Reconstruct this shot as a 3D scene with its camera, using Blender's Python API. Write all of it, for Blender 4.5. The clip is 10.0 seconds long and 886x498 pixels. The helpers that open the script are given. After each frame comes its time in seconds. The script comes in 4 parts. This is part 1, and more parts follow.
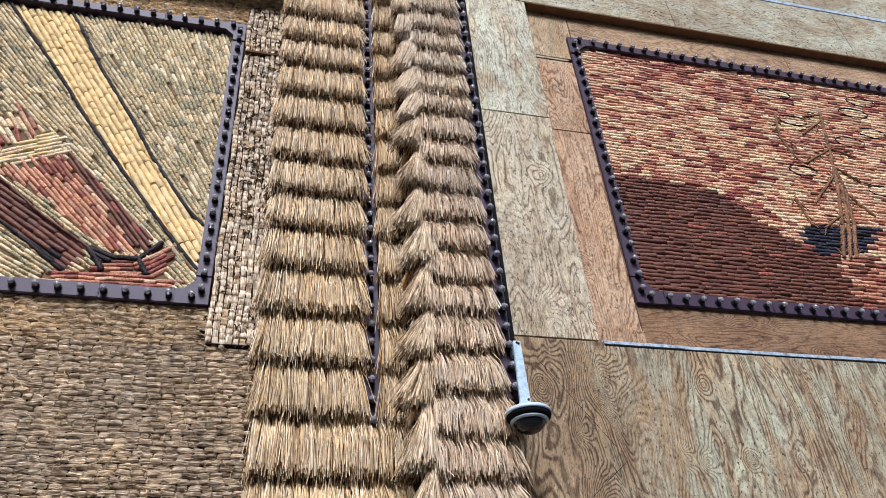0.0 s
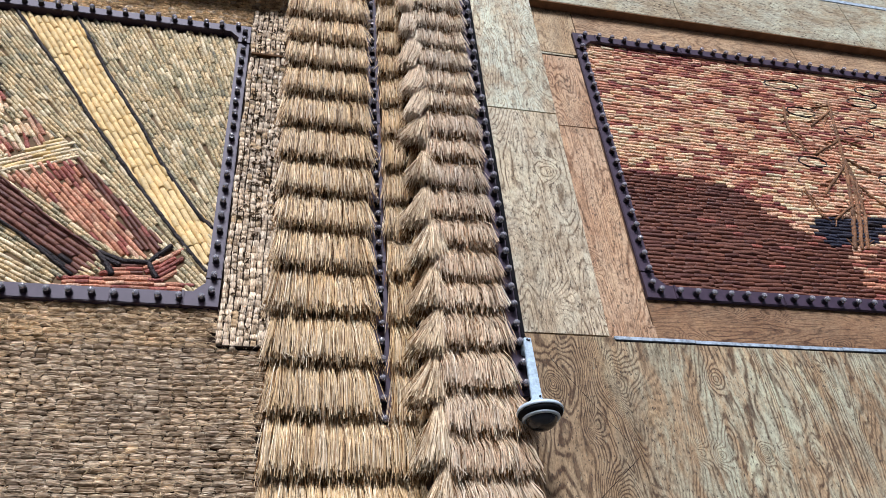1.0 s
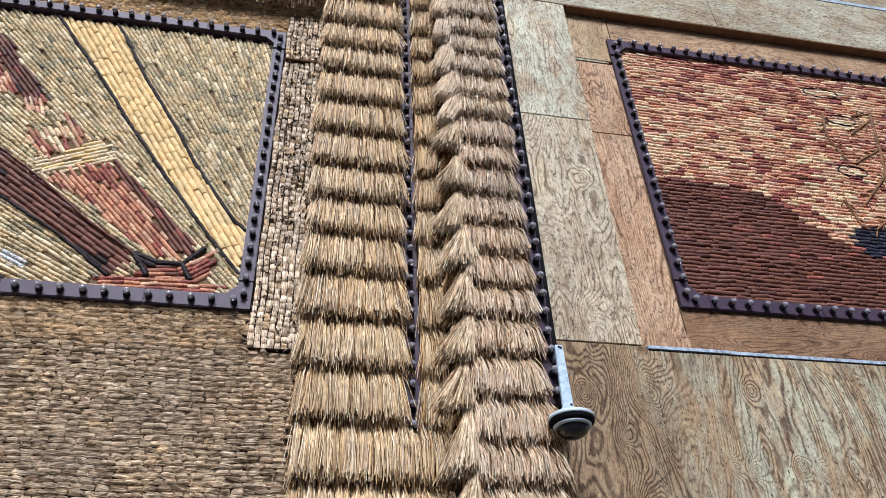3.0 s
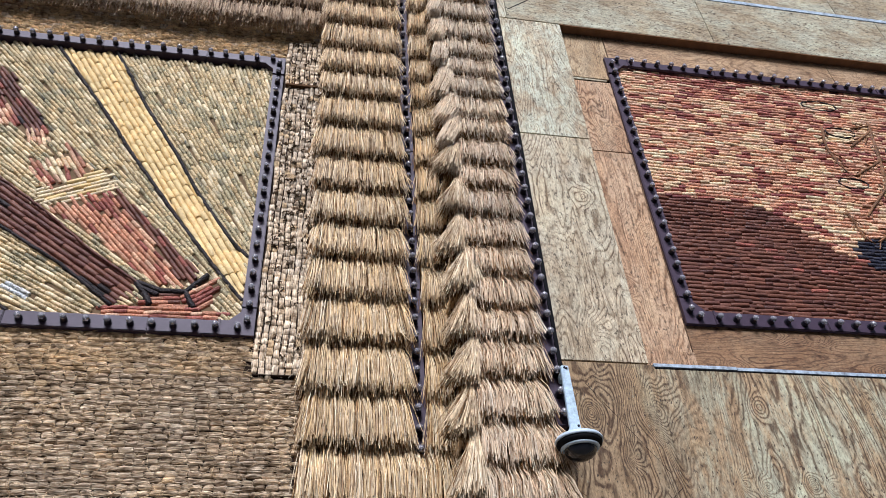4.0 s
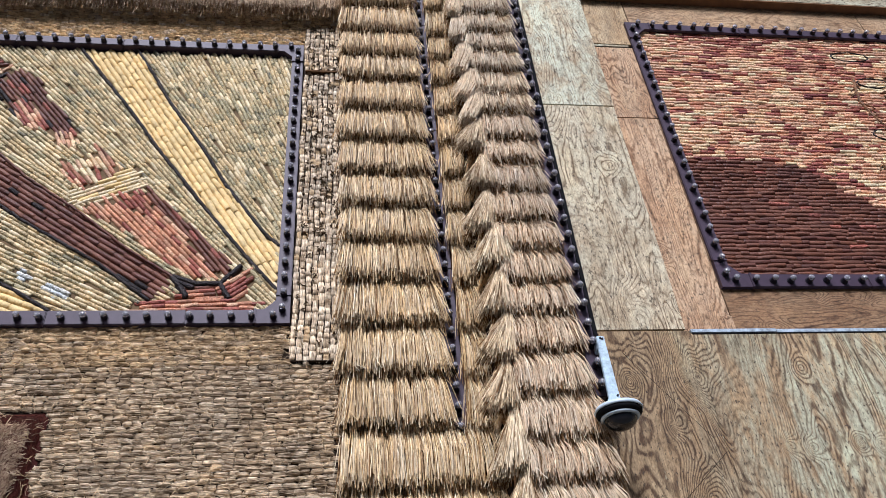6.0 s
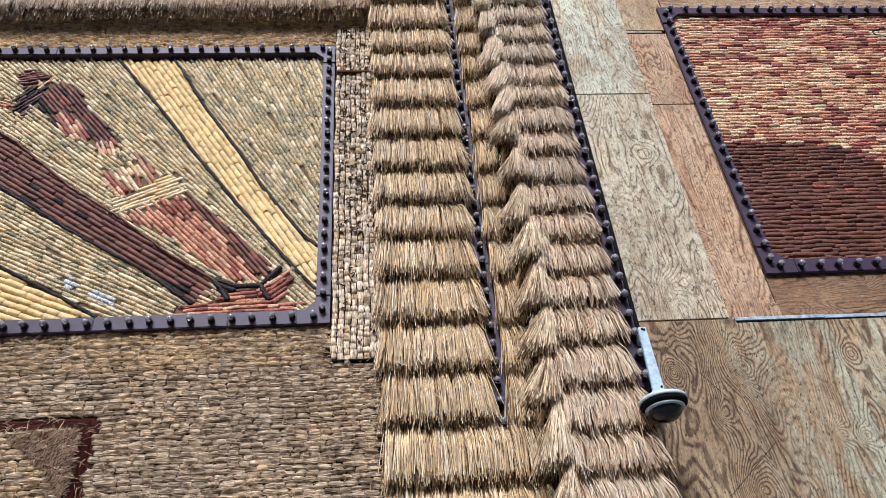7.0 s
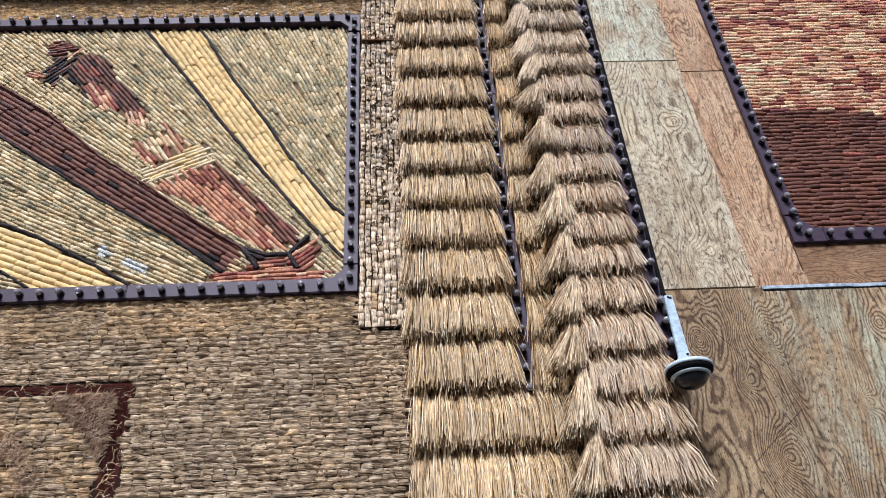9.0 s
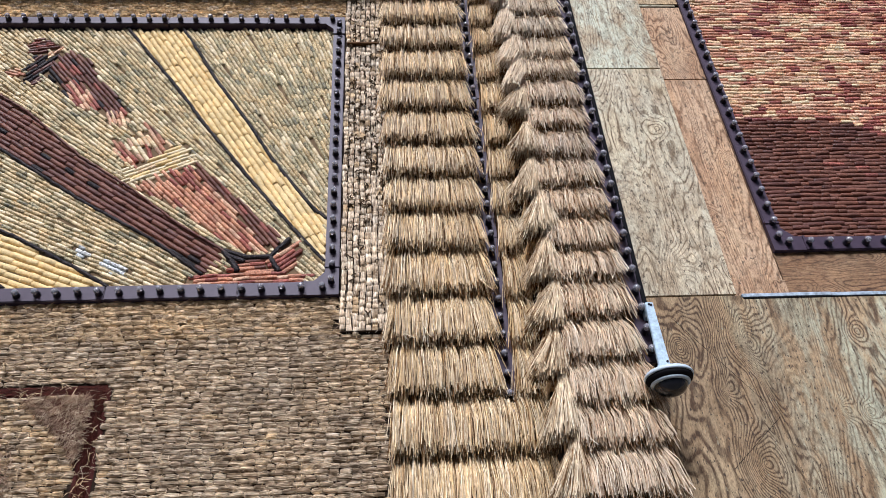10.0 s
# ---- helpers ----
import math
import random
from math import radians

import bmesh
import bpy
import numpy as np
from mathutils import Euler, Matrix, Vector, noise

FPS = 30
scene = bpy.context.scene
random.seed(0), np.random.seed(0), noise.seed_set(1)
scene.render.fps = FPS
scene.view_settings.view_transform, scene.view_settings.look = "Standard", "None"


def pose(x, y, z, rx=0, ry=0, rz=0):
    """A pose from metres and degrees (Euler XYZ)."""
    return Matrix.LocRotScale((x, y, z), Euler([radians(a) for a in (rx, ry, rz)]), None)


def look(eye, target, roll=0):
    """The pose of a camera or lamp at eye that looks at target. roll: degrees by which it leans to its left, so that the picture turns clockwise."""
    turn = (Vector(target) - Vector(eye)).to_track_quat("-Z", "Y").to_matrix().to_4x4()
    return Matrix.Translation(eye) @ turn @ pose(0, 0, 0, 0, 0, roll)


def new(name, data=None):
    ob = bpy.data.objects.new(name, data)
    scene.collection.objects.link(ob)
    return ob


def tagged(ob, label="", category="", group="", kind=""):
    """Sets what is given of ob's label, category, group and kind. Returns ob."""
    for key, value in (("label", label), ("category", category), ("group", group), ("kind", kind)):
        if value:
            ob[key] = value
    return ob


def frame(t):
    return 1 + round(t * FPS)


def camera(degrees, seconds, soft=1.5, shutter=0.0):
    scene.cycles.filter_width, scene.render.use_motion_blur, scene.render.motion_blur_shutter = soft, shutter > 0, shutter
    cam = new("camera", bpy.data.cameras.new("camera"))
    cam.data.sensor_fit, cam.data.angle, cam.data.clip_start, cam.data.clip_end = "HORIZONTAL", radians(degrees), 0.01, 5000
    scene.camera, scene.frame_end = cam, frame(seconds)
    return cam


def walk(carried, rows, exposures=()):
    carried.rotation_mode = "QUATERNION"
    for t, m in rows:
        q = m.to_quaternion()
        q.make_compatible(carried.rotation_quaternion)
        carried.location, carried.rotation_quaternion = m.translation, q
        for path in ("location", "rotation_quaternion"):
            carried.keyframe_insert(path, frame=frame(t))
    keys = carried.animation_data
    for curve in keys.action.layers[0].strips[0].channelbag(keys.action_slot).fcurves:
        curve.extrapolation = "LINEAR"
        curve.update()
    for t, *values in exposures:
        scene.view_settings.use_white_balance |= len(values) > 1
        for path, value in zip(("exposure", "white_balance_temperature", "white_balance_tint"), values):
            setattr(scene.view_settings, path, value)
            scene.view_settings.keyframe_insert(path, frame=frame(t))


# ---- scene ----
cam = camera(59.55, 10.0, soft=0.88)
# a hand-held camera turning where it stands: seconds, place, tilt, roll, turn
PATH = [
    (0, 0.417, -5.079, 1.494, 127.643, 3.978, -13.341),
    (0.5, 0.413, -5.075, 1.496, 127.746, 4.073, -13.098),
    (1, 0.417, -5.070, 1.493, 127.657, 4.405, -12.225),
    (1.5, 0.410, -5.053, 1.483, 127.187, 4.596, -11.480),
    (2, 0.406, -5.041, 1.478, 126.524, 4.075, -10.938),
    (2.5, 0.408, -5.031, 1.481, 126.538, 2.587, -11.123),
    (2.7, 0.407, -5.034, 1.486, 127.202, 2.308, -11.015),
    (3.8, 0.404, -5.048, 1.514, 129.620, 3.194, -10.421),
    (4, 0.403, -5.051, 1.519, 129.718, 3.354, -10.055),
    (4.5, 0.413, -5.053, 1.522, 129.572, 3.997, -8.711),
    (5, 0.420, -5.061, 1.525, 129.258, 4.146, -7.385),
    (5.5, 0.410, -5.050, 1.517, 128.793, 4.097, -7.006),
    (5.7, 0.411, -5.049, 1.518, 128.557, 4.308, -6.902),
    (6.8, 0.419, -5.045, 1.528, 128.305, 4.544, -3.302),
    (7, 0.420, -5.044, 1.529, 128.280, 4.263, -2.824),
    (7.5, 0.407, -5.058, 1.526, 128.098, 3.602, -1.790),
    (8, 0.403, -5.067, 1.519, 127.312, 3.480, -1.153),
    (8.5, 0.405, -5.065, 1.519, 126.367, 3.196, -0.767),
    (9, 0.386, -5.069, 1.500, 126.138, 3.299, -1.499),
    (9.5, 0.395, -5.062, 1.510, 126.410, 3.446, -2.365),
    (10, 0.404, -5.058, 1.511, 126.371, 3.449, -2.818),
]
walk(cam, [(t, pose(x, y, z, rx, ry, rz)) for t, x, y, z, rx, ry, rz in PATH], [(0.0, 0.445, 5680, 14), (10.0, 0.445, 5680, 14)])

# ---- light: hazy bright sky, a broad soft sun high behind the camera ----
world = bpy.data.worlds.new("sky")
scene.world = world
world.use_nodes = True
wn = world.node_tree
sky = wn.nodes.new("ShaderNodeTexSky")
sky.sky_type, sky.sun_disc = "NISHITA", False
sky.sun_elevation, sky.sun_rotation = radians(43), radians(195)
sky.air_density, sky.dust_density = 1.0, 4.0
wn.links.new(sky.outputs[0], wn.nodes["Background"].inputs[0])
wn.nodes["Background"].inputs[1].default_value = 0.06
sun = new("sun", bpy.data.lights.new("sun", "SUN"))
sun.data.energy, sun.data.angle, sun.data.color = 3.8, radians(20), (1.0, 0.98, 0.97)
sun.matrix_world = look((-0.8, -9.0, 12.6), (1, 0, 4))


# ---- materials ----
class Mat:
    """A node material with short ways to add nodes."""

    def __init__(self, name, roughness=0.8, metallic=0.0):
        self.m = bpy.data.materials.new(name)
        self.m.use_nodes = True
        self.t = self.m.node_tree
        self.b = self.t.nodes["Principled BSDF"]
        self.b.inputs["Roughness"].default_value = roughness
        self.b.inputs["Metallic"].default_value = metallic
        self.b.inputs["Specular IOR Level"].default_value = 0.3

    def node(self, kind, **values):
        n = self.t.nodes.new(kind)
        for k, v in values.items():
            n.inputs[k].default_value = v
        return n

    def link(self, a, b):
        self.t.links.new(a, b)

    def coords(self, scale=(1, 1, 1), shift=None):
        c = self.node("ShaderNodeNewGeometry")
        m = self.node("ShaderNodeMapping", Scale=scale)
        self.link(c.outputs["Position"], m.inputs[0])
        if shift is not None:
            self.link(shift, m.inputs["Location"])
        return m.outputs[0]

    def noise(self, vec, scale, detail=3.0, rough=0.55, distortion=0.0):
        n = self.node("ShaderNodeTexNoise", Scale=scale, Detail=detail, Roughness=rough, Distortion=distortion)
        self.link(vec, n.inputs["Vector"])
        return n.outputs["Fac"]

    def ramp(self, fac, stops, constant=False):
        r = self.node("ShaderNodeValToRGB")
        e = r.color_ramp.elements
        while len(e) < len(stops):
            e.new(0.5)
        for el, (p, c) in zip(e, stops):
            el.position = p
            el.color = (*c, 1) if len(c) == 3 else c
        if constant:
            r.color_ramp.interpolation = "CONSTANT"
        self.link(fac, r.inputs[0])
        return r.outputs[0]

    def mix(self, fac, a, b, blend="MIX"):
        n = self.t.nodes.new("ShaderNodeMix")
        n.data_type, n.blend_type = "RGBA", blend
        for sock, v in ((n.inputs[0], fac), (n.inputs[6], a), (n.inputs[7], b)):
            if hasattr(v, "links"):
                self.link(v, sock)
            else:
                sock.default_value = v if isinstance(v, (int, float)) else (*v, 1)
        return n.outputs[2]

    def math(self, op, a, b=0.0):
        n = self.t.nodes.new("ShaderNodeMath")
        n.operation = op
        for sock, v in ((n.inputs[0], a), (n.inputs[1], b)):
            if hasattr(v, "links"):
                self.link(v, sock)
            else:
                sock.default_value = v
        return n.outputs[0]

    def color(self, c):
        if hasattr(c, "links"):
            self.link(c, self.b.inputs["Base Color"])
        else:
            self.b.inputs["Base Color"].default_value = (*c, 1)
        return self

    def bump(self, height, strength=0.5, distance=0.01):
        n = self.node("ShaderNodeBump", Strength=strength, Distance=distance)
        self.link(height, n.inputs["Height"])
        self.link(n.outputs[0], self.b.inputs["Normal"])
        return self

    def island(self):
        return self.node("ShaderNodeNewGeometry").outputs["Random Per Island"]

    def each(self):
        return self.node("ShaderNodeObjectInfo").outputs["Random"]


# ---- mesh helpers ----
def box(bm, x0, x1, y0, y1, z0, z1, bevel=0.0):
    vs = [bm.verts.new(p) for p in ((x0, y0, z0), (x1, y0, z0), (x1, y1, z0), (x0, y1, z0), (x0, y0, z1), (x1, y0, z1), (x1, y1, z1), (x0, y1, z1))]
    fs = [bm.faces.new([vs[i] for i in f]) for f in ((3, 2, 1, 0), (4, 5, 6, 7), (0, 1, 5, 4), (1, 2, 6, 5), (2, 3, 7, 6), (3, 0, 4, 7))]
    if bevel:
        edges = list({e for f in fs for e in f.edges})
        bmesh.ops.bevel(bm, geom=edges, offset=bevel, segments=2, affect="EDGES")
    return bm


def finish(name, bm, material, smooth=False):
    me = bpy.data.meshes.new(name)
    bm.to_mesh(me)
    bm.free()
    me.materials.append(material)
    if smooth:
        me.polygons.foreach_set("use_smooth", [True] * len(me.polygons))
    return me


def part(name, bm, material, parent=None, label="", smooth=False, kind=""):
    """One mesh object, under a thing or under a part."""
    ob = new(name, finish(name, bm, material, smooth))
    ob.parent = parent
    return tagged(ob, label, kind=kind)


def raw(name, verts, faces, material, parent=None, label="", kind="", smooth=False):
    """One mesh object from generated arrays."""
    me = bpy.data.meshes.new(name)
    me.from_pydata([tuple(map(float, v)) for v in verts], [], faces)
    me.materials.append(material)
    if smooth:
        me.polygons.foreach_set("use_smooth", [True] * len(me.polygons))
    ob = new(name, me)
    ob.parent = parent
    return tagged(ob, label, kind=kind)


def slab(name, x0, x1, y0, y1, z0, z1, material, parent=None, label="", bevel=0.0):
    return part(name, box(bmesh.new(), x0, x1, y0, y1, z0, z1, bevel), material, parent, label)


rnd = random.Random(7)


def plywood(name, early, late, wash, wash_amount, upright=True, rings=14.0, flecks=0.6, lines=1.0, stretch=0.22, lean=0.6, blot=(3.4, 3.4, 1.7), knots=1.0, eyes=(), moss=None, band=0.13):
    """Weathered rotary-cut plywood: flowing growth-ring contours, eyed knots, fibre, remains of a pale wash."""
    m = Mat(name, 0.85)
    rand = m.math("MULTIPLY", 0.137 if moss else m.each(), 61.0)
    shift = m.node("ShaderNodeCombineXYZ")
    for k in range(3):
        m.link(rand, shift.inputs[k])
    s = shift.outputs[0]
    along = (1, 1, stretch) if upright else (stretch, 1, 1)
    soft = (1, 1, 0.6) if upright else (0.6, 1, 1)
    fine = (150, 150, 5) if upright else (5, 150, 150)
    base = m.noise(m.coords(along, s), 2.3, 2.0, 0.4, 0.7)
    wob = m.noise(m.coords((1, 1, 0.35) if upright else (0.35, 1, 1), s), 13.0, 3.0, 0.55)
    # knots: a few wandering eyes, each wrapped by rings
    vor = m.node("ShaderNodeTexVoronoi", Scale=2.6, Randomness=1.0)
    warp = m.node("ShaderNodeTexNoise", Scale=5.0, Detail=1.5)
    m.link(m.coords(soft, s), warp.inputs["Vector"])
    pull = m.node("ShaderNodeVectorMath")
    pull.operation = "MULTIPLY_ADD"
    pull.inputs[1].default_value = (0.11, 0.11, 0.11)
    m.link(warp.outputs["Color"], pull.inputs[0])
    m.link(m.coords((1.25, 1, 0.8) if upright else (0.8, 1, 1.25), s), pull.inputs[2])
    m.link(pull.outputs[0], vor.inputs["Vector"])
    cell = m.node("ShaderNodeSeparateColor")
    m.link(vor.outputs["Color"], cell.inputs[0])
    here = m.ramp(cell.outputs[0], [(0.42, (0, 0, 0)), (0.5, (1, 1, 1))])
    near = m.math("MAXIMUM", m.math("SUBTRACT", 0.42, vor.outputs["Distance"]), 0.0)
    knot = m.math("MULTIPLY", m.math("MULTIPLY", m.math("POWER", near, 1.7), 2.4 * knots), here)
    if eyes:
        # large named knots, each a small hill in the ring field
        ruffle = m.node("ShaderNodeVectorMath")
        ruffle.operation = "MULTIPLY_ADD"
        ruffle.inputs[1].default_value = (0.035, 0.0, 0.035)
        m.link(warp.outputs["Color"], ruffle.inputs[0])
        m.link(m.coords((1, 0, 0.78)), ruffle.inputs[2])
        for ex, ez, er, eh in eyes:
            gap = m.node("ShaderNodeVectorMath")
            gap.operation = "DISTANCE"
            m.link(ruffle.outputs[0], gap.inputs[0])
            gap.inputs[1].default_value = (ex + 0.018, 0.0, ez * 0.78 + 0.018)
            rise = m.math("MAXIMUM", m.math("SUBTRACT", 1.0, m.math("DIVIDE", gap.outputs["Value"], er)), 0.0)
            knot = m.math("ADD", knot, m.math("MULTIPLY", m.math("POWER", rise, 1.5), eh))
    axis = m.node("ShaderNodeSeparateXYZ")
    m.link(m.coords(), axis.inputs[0])
    drift = m.math("MULTIPLY", axis.outputs["X" if upright else "Z"], lean)
    level = m.math("ADD", m.math("ADD", m.math("ADD", base, knot), drift), m.math("MULTIPLY", wob, 0.045))
    ring = m.math("FRACT", m.math("MULTIPLY", level, rings))
    fade = m.noise(m.coords(soft, s), 2.6, 3.0)
    line = m.ramp(ring, [(0.0, (1, 1, 1)), (band, (0.95, 0.95, 0.95)), (band * 1.85, (0.12, 0.12, 0.12)), (0.7, (0.0, 0.0, 0.0)), (0.88, (0.3, 0.3, 0.3)), (1.0, (1, 1, 1))])
    line = m.math("MULTIPLY", line, m.ramp(fade, [(0.32, (0.4, 0.4, 0.4)), (0.55, (1, 1, 1))]))
    line = m.math("MULTIPLY", line, lines)
    broken = m.noise(m.coords((90, 90, 9) if upright else (9, 90, 90), s), 1.0, 3.0, 0.6)
    line = m.math("MULTIPLY", line, m.ramp(broken, [(0.34, (0.6, 0.6, 0.6)), (0.52, (1, 1, 1))]))
    wood = m.mix(line, early, late)
    fibre = m.noise(m.coords(fine, s), 1.0, 3.0)
    wood = m.mix(0.7, wood, m.ramp(fibre, [(0.3, (0.6, 0.58, 0.55)), (0.7, (1.2, 1.2, 1.2))]), "MULTIPLY")
    tone = m.noise(m.coords(soft, s), 1.1, 4.0)
    wood = m.mix(0.8, wood, m.ramp(tone, [(0.32, (0.72, 0.65, 0.58)), (0.66, (1.12, 1.1, 1.05))]), "MULTIPLY")
    streak = m.noise(m.coords(blot if upright else blot[::-1], s), 1.0, 8.0, 0.72)
    mask = m.math("MULTIPLY", m.ramp(streak, [(0.43, (0, 0, 0)), (0.58, (1, 1, 1))]), wash_amount)
    if moss:
        green = m.node("ShaderNodeMapRange")
        for k, v in enumerate((moss[0], moss[1], moss[2], 1.0)):
            green.inputs[k + 1].default_value = v
        m.link(m.math("ADD", axis.outputs["X"], m.math("MULTIPLY", tone, 0.7)), green.inputs[0])
        mask = m.math("MULTIPLY", mask, green.outputs[0])
    col = m.mix(m.math("MULTIPLY", mask, m.math("SUBTRACT", 1.0, m.math("MULTIPLY", line, 0.8))), wood, wash)
    heart = m.math("MULTIPLY", m.ramp(vor.outputs["Distance"], [(0.015, (0.85, 0.85, 0.85)), (0.06, (0, 0, 0))]), here)
    col = m.mix(heart, col, (0.08, 0.045, 0.025))
    patch = m.noise(m.coords((1, 1, 0.8), s), 1.6, 6.0, 0.7)
    col = m.mix(0.6, col, m.ramp(patch, [(0.36, (0.68, 0.62, 0.54)), (0.5, (0.96, 0.96, 0.95)), (0.64, (1.2, 1.24, 1.18))]), "MULTIPLY")
    dots = m.noise(m.coords((1.3, 1, 0.6) if upright else (0.6, 1, 1.3), s), 42.0, 2.0, 0.6)
    col = m.mix(m.math("MULTIPLY", m.ramp(dots, [(0.6, (0, 0, 0)), (0.66, (1, 1, 1))]), flecks), col, (0.06, 0.042, 0.028))
    pale = m.noise(m.coords((1, 1, 0.6), s), 27.0, 4.0, 0.7)
    col = m.mix(m.math("MULTIPLY", m.ramp(pale, [(0.64, (0, 0, 0)), (0.72, (1, 1, 1))]), 0.4), col, tuple(min(1, v * 1.15) for v in wash))
    grime = m.noise(m.coords((1, 1, 0.5), s), 3.0, 6.0, 0.75)
    col = m.mix(m.ramp(grime, [(0.54, (0, 0, 0)), (0.78, (0.6, 0.6, 0.6))]), col, (0.13, 0.1, 0.065))
    soil = m.noise(m.coords((1, 1, 0.4) if upright else (0.4, 1, 1), s), 24.0, 5.0, 0.75)
    col = m.mix(0.75, col, m.ramp(soil, [(0.34, (0.45, 0.42, 0.38)), (0.48, (1, 1, 1)), (0.68, (1.22, 1.24, 1.2))]), "MULTIPLY")
    grit = m.noise(m.coords((1, 1, 0.45) if upright else (0.45, 1, 1), s), 95.0, 4.0, 0.7)
    col = m.mix(0.65, col, m.ramp(grit, [(0.36, (0.5, 0.48, 0.46)), (0.5, (1, 1, 1)), (0.66, (1.32, 1.32, 1.28))]), "MULTIPLY")
    m.color(col)
    m.bump(m.math("ADD", m.math("SUBTRACT", 1.0, line), m.math("MULTIPLY", fibre, 0.9)), 0.5, 0.004)
    return m.m


def straw(name, tones, roughness=0.75, grain=None, streak=None, depth=0.65, gloss=0.3):
    """Dry stalks, each with a tone of its own, in lighter and darker locks or bundles."""
    m = Mat(name, roughness)
    m.b.inputs["Specular IOR Level"].default_value = gloss
    r = m.math("FRACT", m.math("ADD", m.island(), m.each()))
    n = len(tones)
    col = m.ramp(r, [(i / max(1, n - 1), c) for i, c in enumerate(tones)])
    blot = m.noise(m.coords((1, 1, 1)), 14.0, 4.0, 0.65)
    col = m.mix(0.75, col, m.ramp(blot, [(0.3, (0.6, 0.55, 0.5)), (0.62, (1.15, 1.13, 1.1))]), "MULTIPLY")
    if grain:
        fibre = m.noise(m.coords(grain), 1.0, 4.0, 0.6, 0.4)
        col = m.mix(0.9, col, m.ramp(fibre, [(0.32, (0.46, 0.43, 0.39)), (0.5, (0.98, 0.97, 0.95)), (0.68, (1.45, 1.45, 1.42))]), "MULTIPLY")
        m.bump(fibre, 0.6, 0.006)
    if streak:
        lock = m.noise(m.coords(streak), 1.0, 2.0, 0.5)
        col = m.mix(depth, col, m.ramp(lock, [(0.34, (0.42, 0.36, 0.3)), (0.47, (0.95, 0.93, 0.9)), (0.66, (1.3, 1.3, 1.28))]), "MULTIPLY")
    wide = m.noise(m.coords((1, 1, 1)), 2.1, 3.0)
    col = m.mix(0.6, col, m.ramp(wide, [(0.3, (0.74, 0.75, 0.8)), (0.65, (1.1, 1.05, 0.98))]), "MULTIPLY")
    m.color(col)
    return m.m


def corn(name, c, spread=0.35, speck=(0.05, 0.035, 0.03), speck_amount=0.25, rough=0.7, gloss=0.18):
    """Halved ears: kernels as fine relief, the odd dark kernel, each ear a little lighter or darker."""
    m = Mat(name, 0.5)
    m.b.inputs["Specular IOR Level"].default_value = gloss
    r = m.math("FRACT", m.math("ADD", m.math("MULTIPLY", m.island(), 7.31), m.math("MULTIPLY", m.each(), 3.77)))
    lo, hi = tuple(v * (1 - spread) for v in c), tuple(min(1, v * (1 + spread)) for v in c)
    warm = (min(1, c[0] * 1.04), c[1] * 0.97, c[2] * 0.88)
    col = m.ramp(r, [(0.0, lo), (0.35, c), (0.7, warm), (1.0, hi)])
    k = m.node("ShaderNodeTexVoronoi", Scale=82.0, Randomness=0.75)
    m.link(m.coords(), k.inputs["Vector"])
    cell = m.node("ShaderNodeSeparateColor")
    m.link(k.outputs["Color"], cell.inputs[0])
    col = m.mix(rough, col, m.ramp(cell.outputs[0], [(0.0, (0.55, 0.53, 0.5)), (0.45, (0.98, 0.98, 0.98)), (1.0, (1.3, 1.3, 1.28))]), "MULTIPLY")
    tint = m.math("MULTIPLY", m.ramp(cell.outputs[1], [(0.8, (0, 0, 0)), (0.84, (1, 1, 1))]), min(1.0, speck_amount * 2.4))
    col = m.mix(tint, col, speck)
    seam = m.ramp(k.outputs["Distance"], [(0.45, (1, 1, 1)), (0.8, (0.55, 0.5, 0.45))])
    col = m.mix(rough * 0.8, col, seam, "MULTIPLY")
    blot = m.noise(m.coords(), 11.0, 3.0)
    col = m.mix(0.6, col, m.ramp(blot, [(0.3, (0.66, 0.64, 0.6)), (0.65, (1.12, 1.12, 1.1))]), "MULTIPLY")
    m.color(col)
    m.bump(m.math("SUBTRACT", 1.0, k.outputs["Distance"]), rough, 0.008)
    return m.m


def paint(name, c, roughness=0.5, metallic=0.0, wear=0.25, scale=9.0, gloss=0.3):
    m = Mat(name, roughness, metallic)
    m.b.inputs["Specular IOR Level"].default_value = gloss
    n = m.noise(m.coords(), scale, 6.0, 0.7)
    fine = m.noise(m.coords(), scale * 14, 2.0)
    col = m.ramp(n, [(0.3, tuple(v * (1 - wear) for v in c)), (0.7, tuple(min(1, v * (1 + wear)) for v in c))])
    m.color(col)
    m.bump(fine, 0.12, 0.002)
    return m.m


PLY_PALE = plywood("weathered_plywood_pale", (0.52, 0.455, 0.33), (0.2, 0.13, 0.072), (0.54, 0.575, 0.46), 0.7, rings=28.0, flecks=0.75, lines=0.85, stretch=0.22, lean=0.7, blot=(5, 5, 2.2))
PLY_SAND = plywood("weathered_plywood_sand", (0.535, 0.46, 0.335), (0.14, 0.09, 0.05), (0.55, 0.55, 0.435), 0.35, rings=24.0, flecks=0.8, lines=0.95, stretch=0.3, lean=0.4, blot=(5, 5, 2.2), knots=0.8, band=0.11,
                   eyes=[(2.6, 4.72, 0.18, 0.25), (2.42, 5.35, 0.15, 0.2), (2.72, 6.1, 0.15, 0.2)])
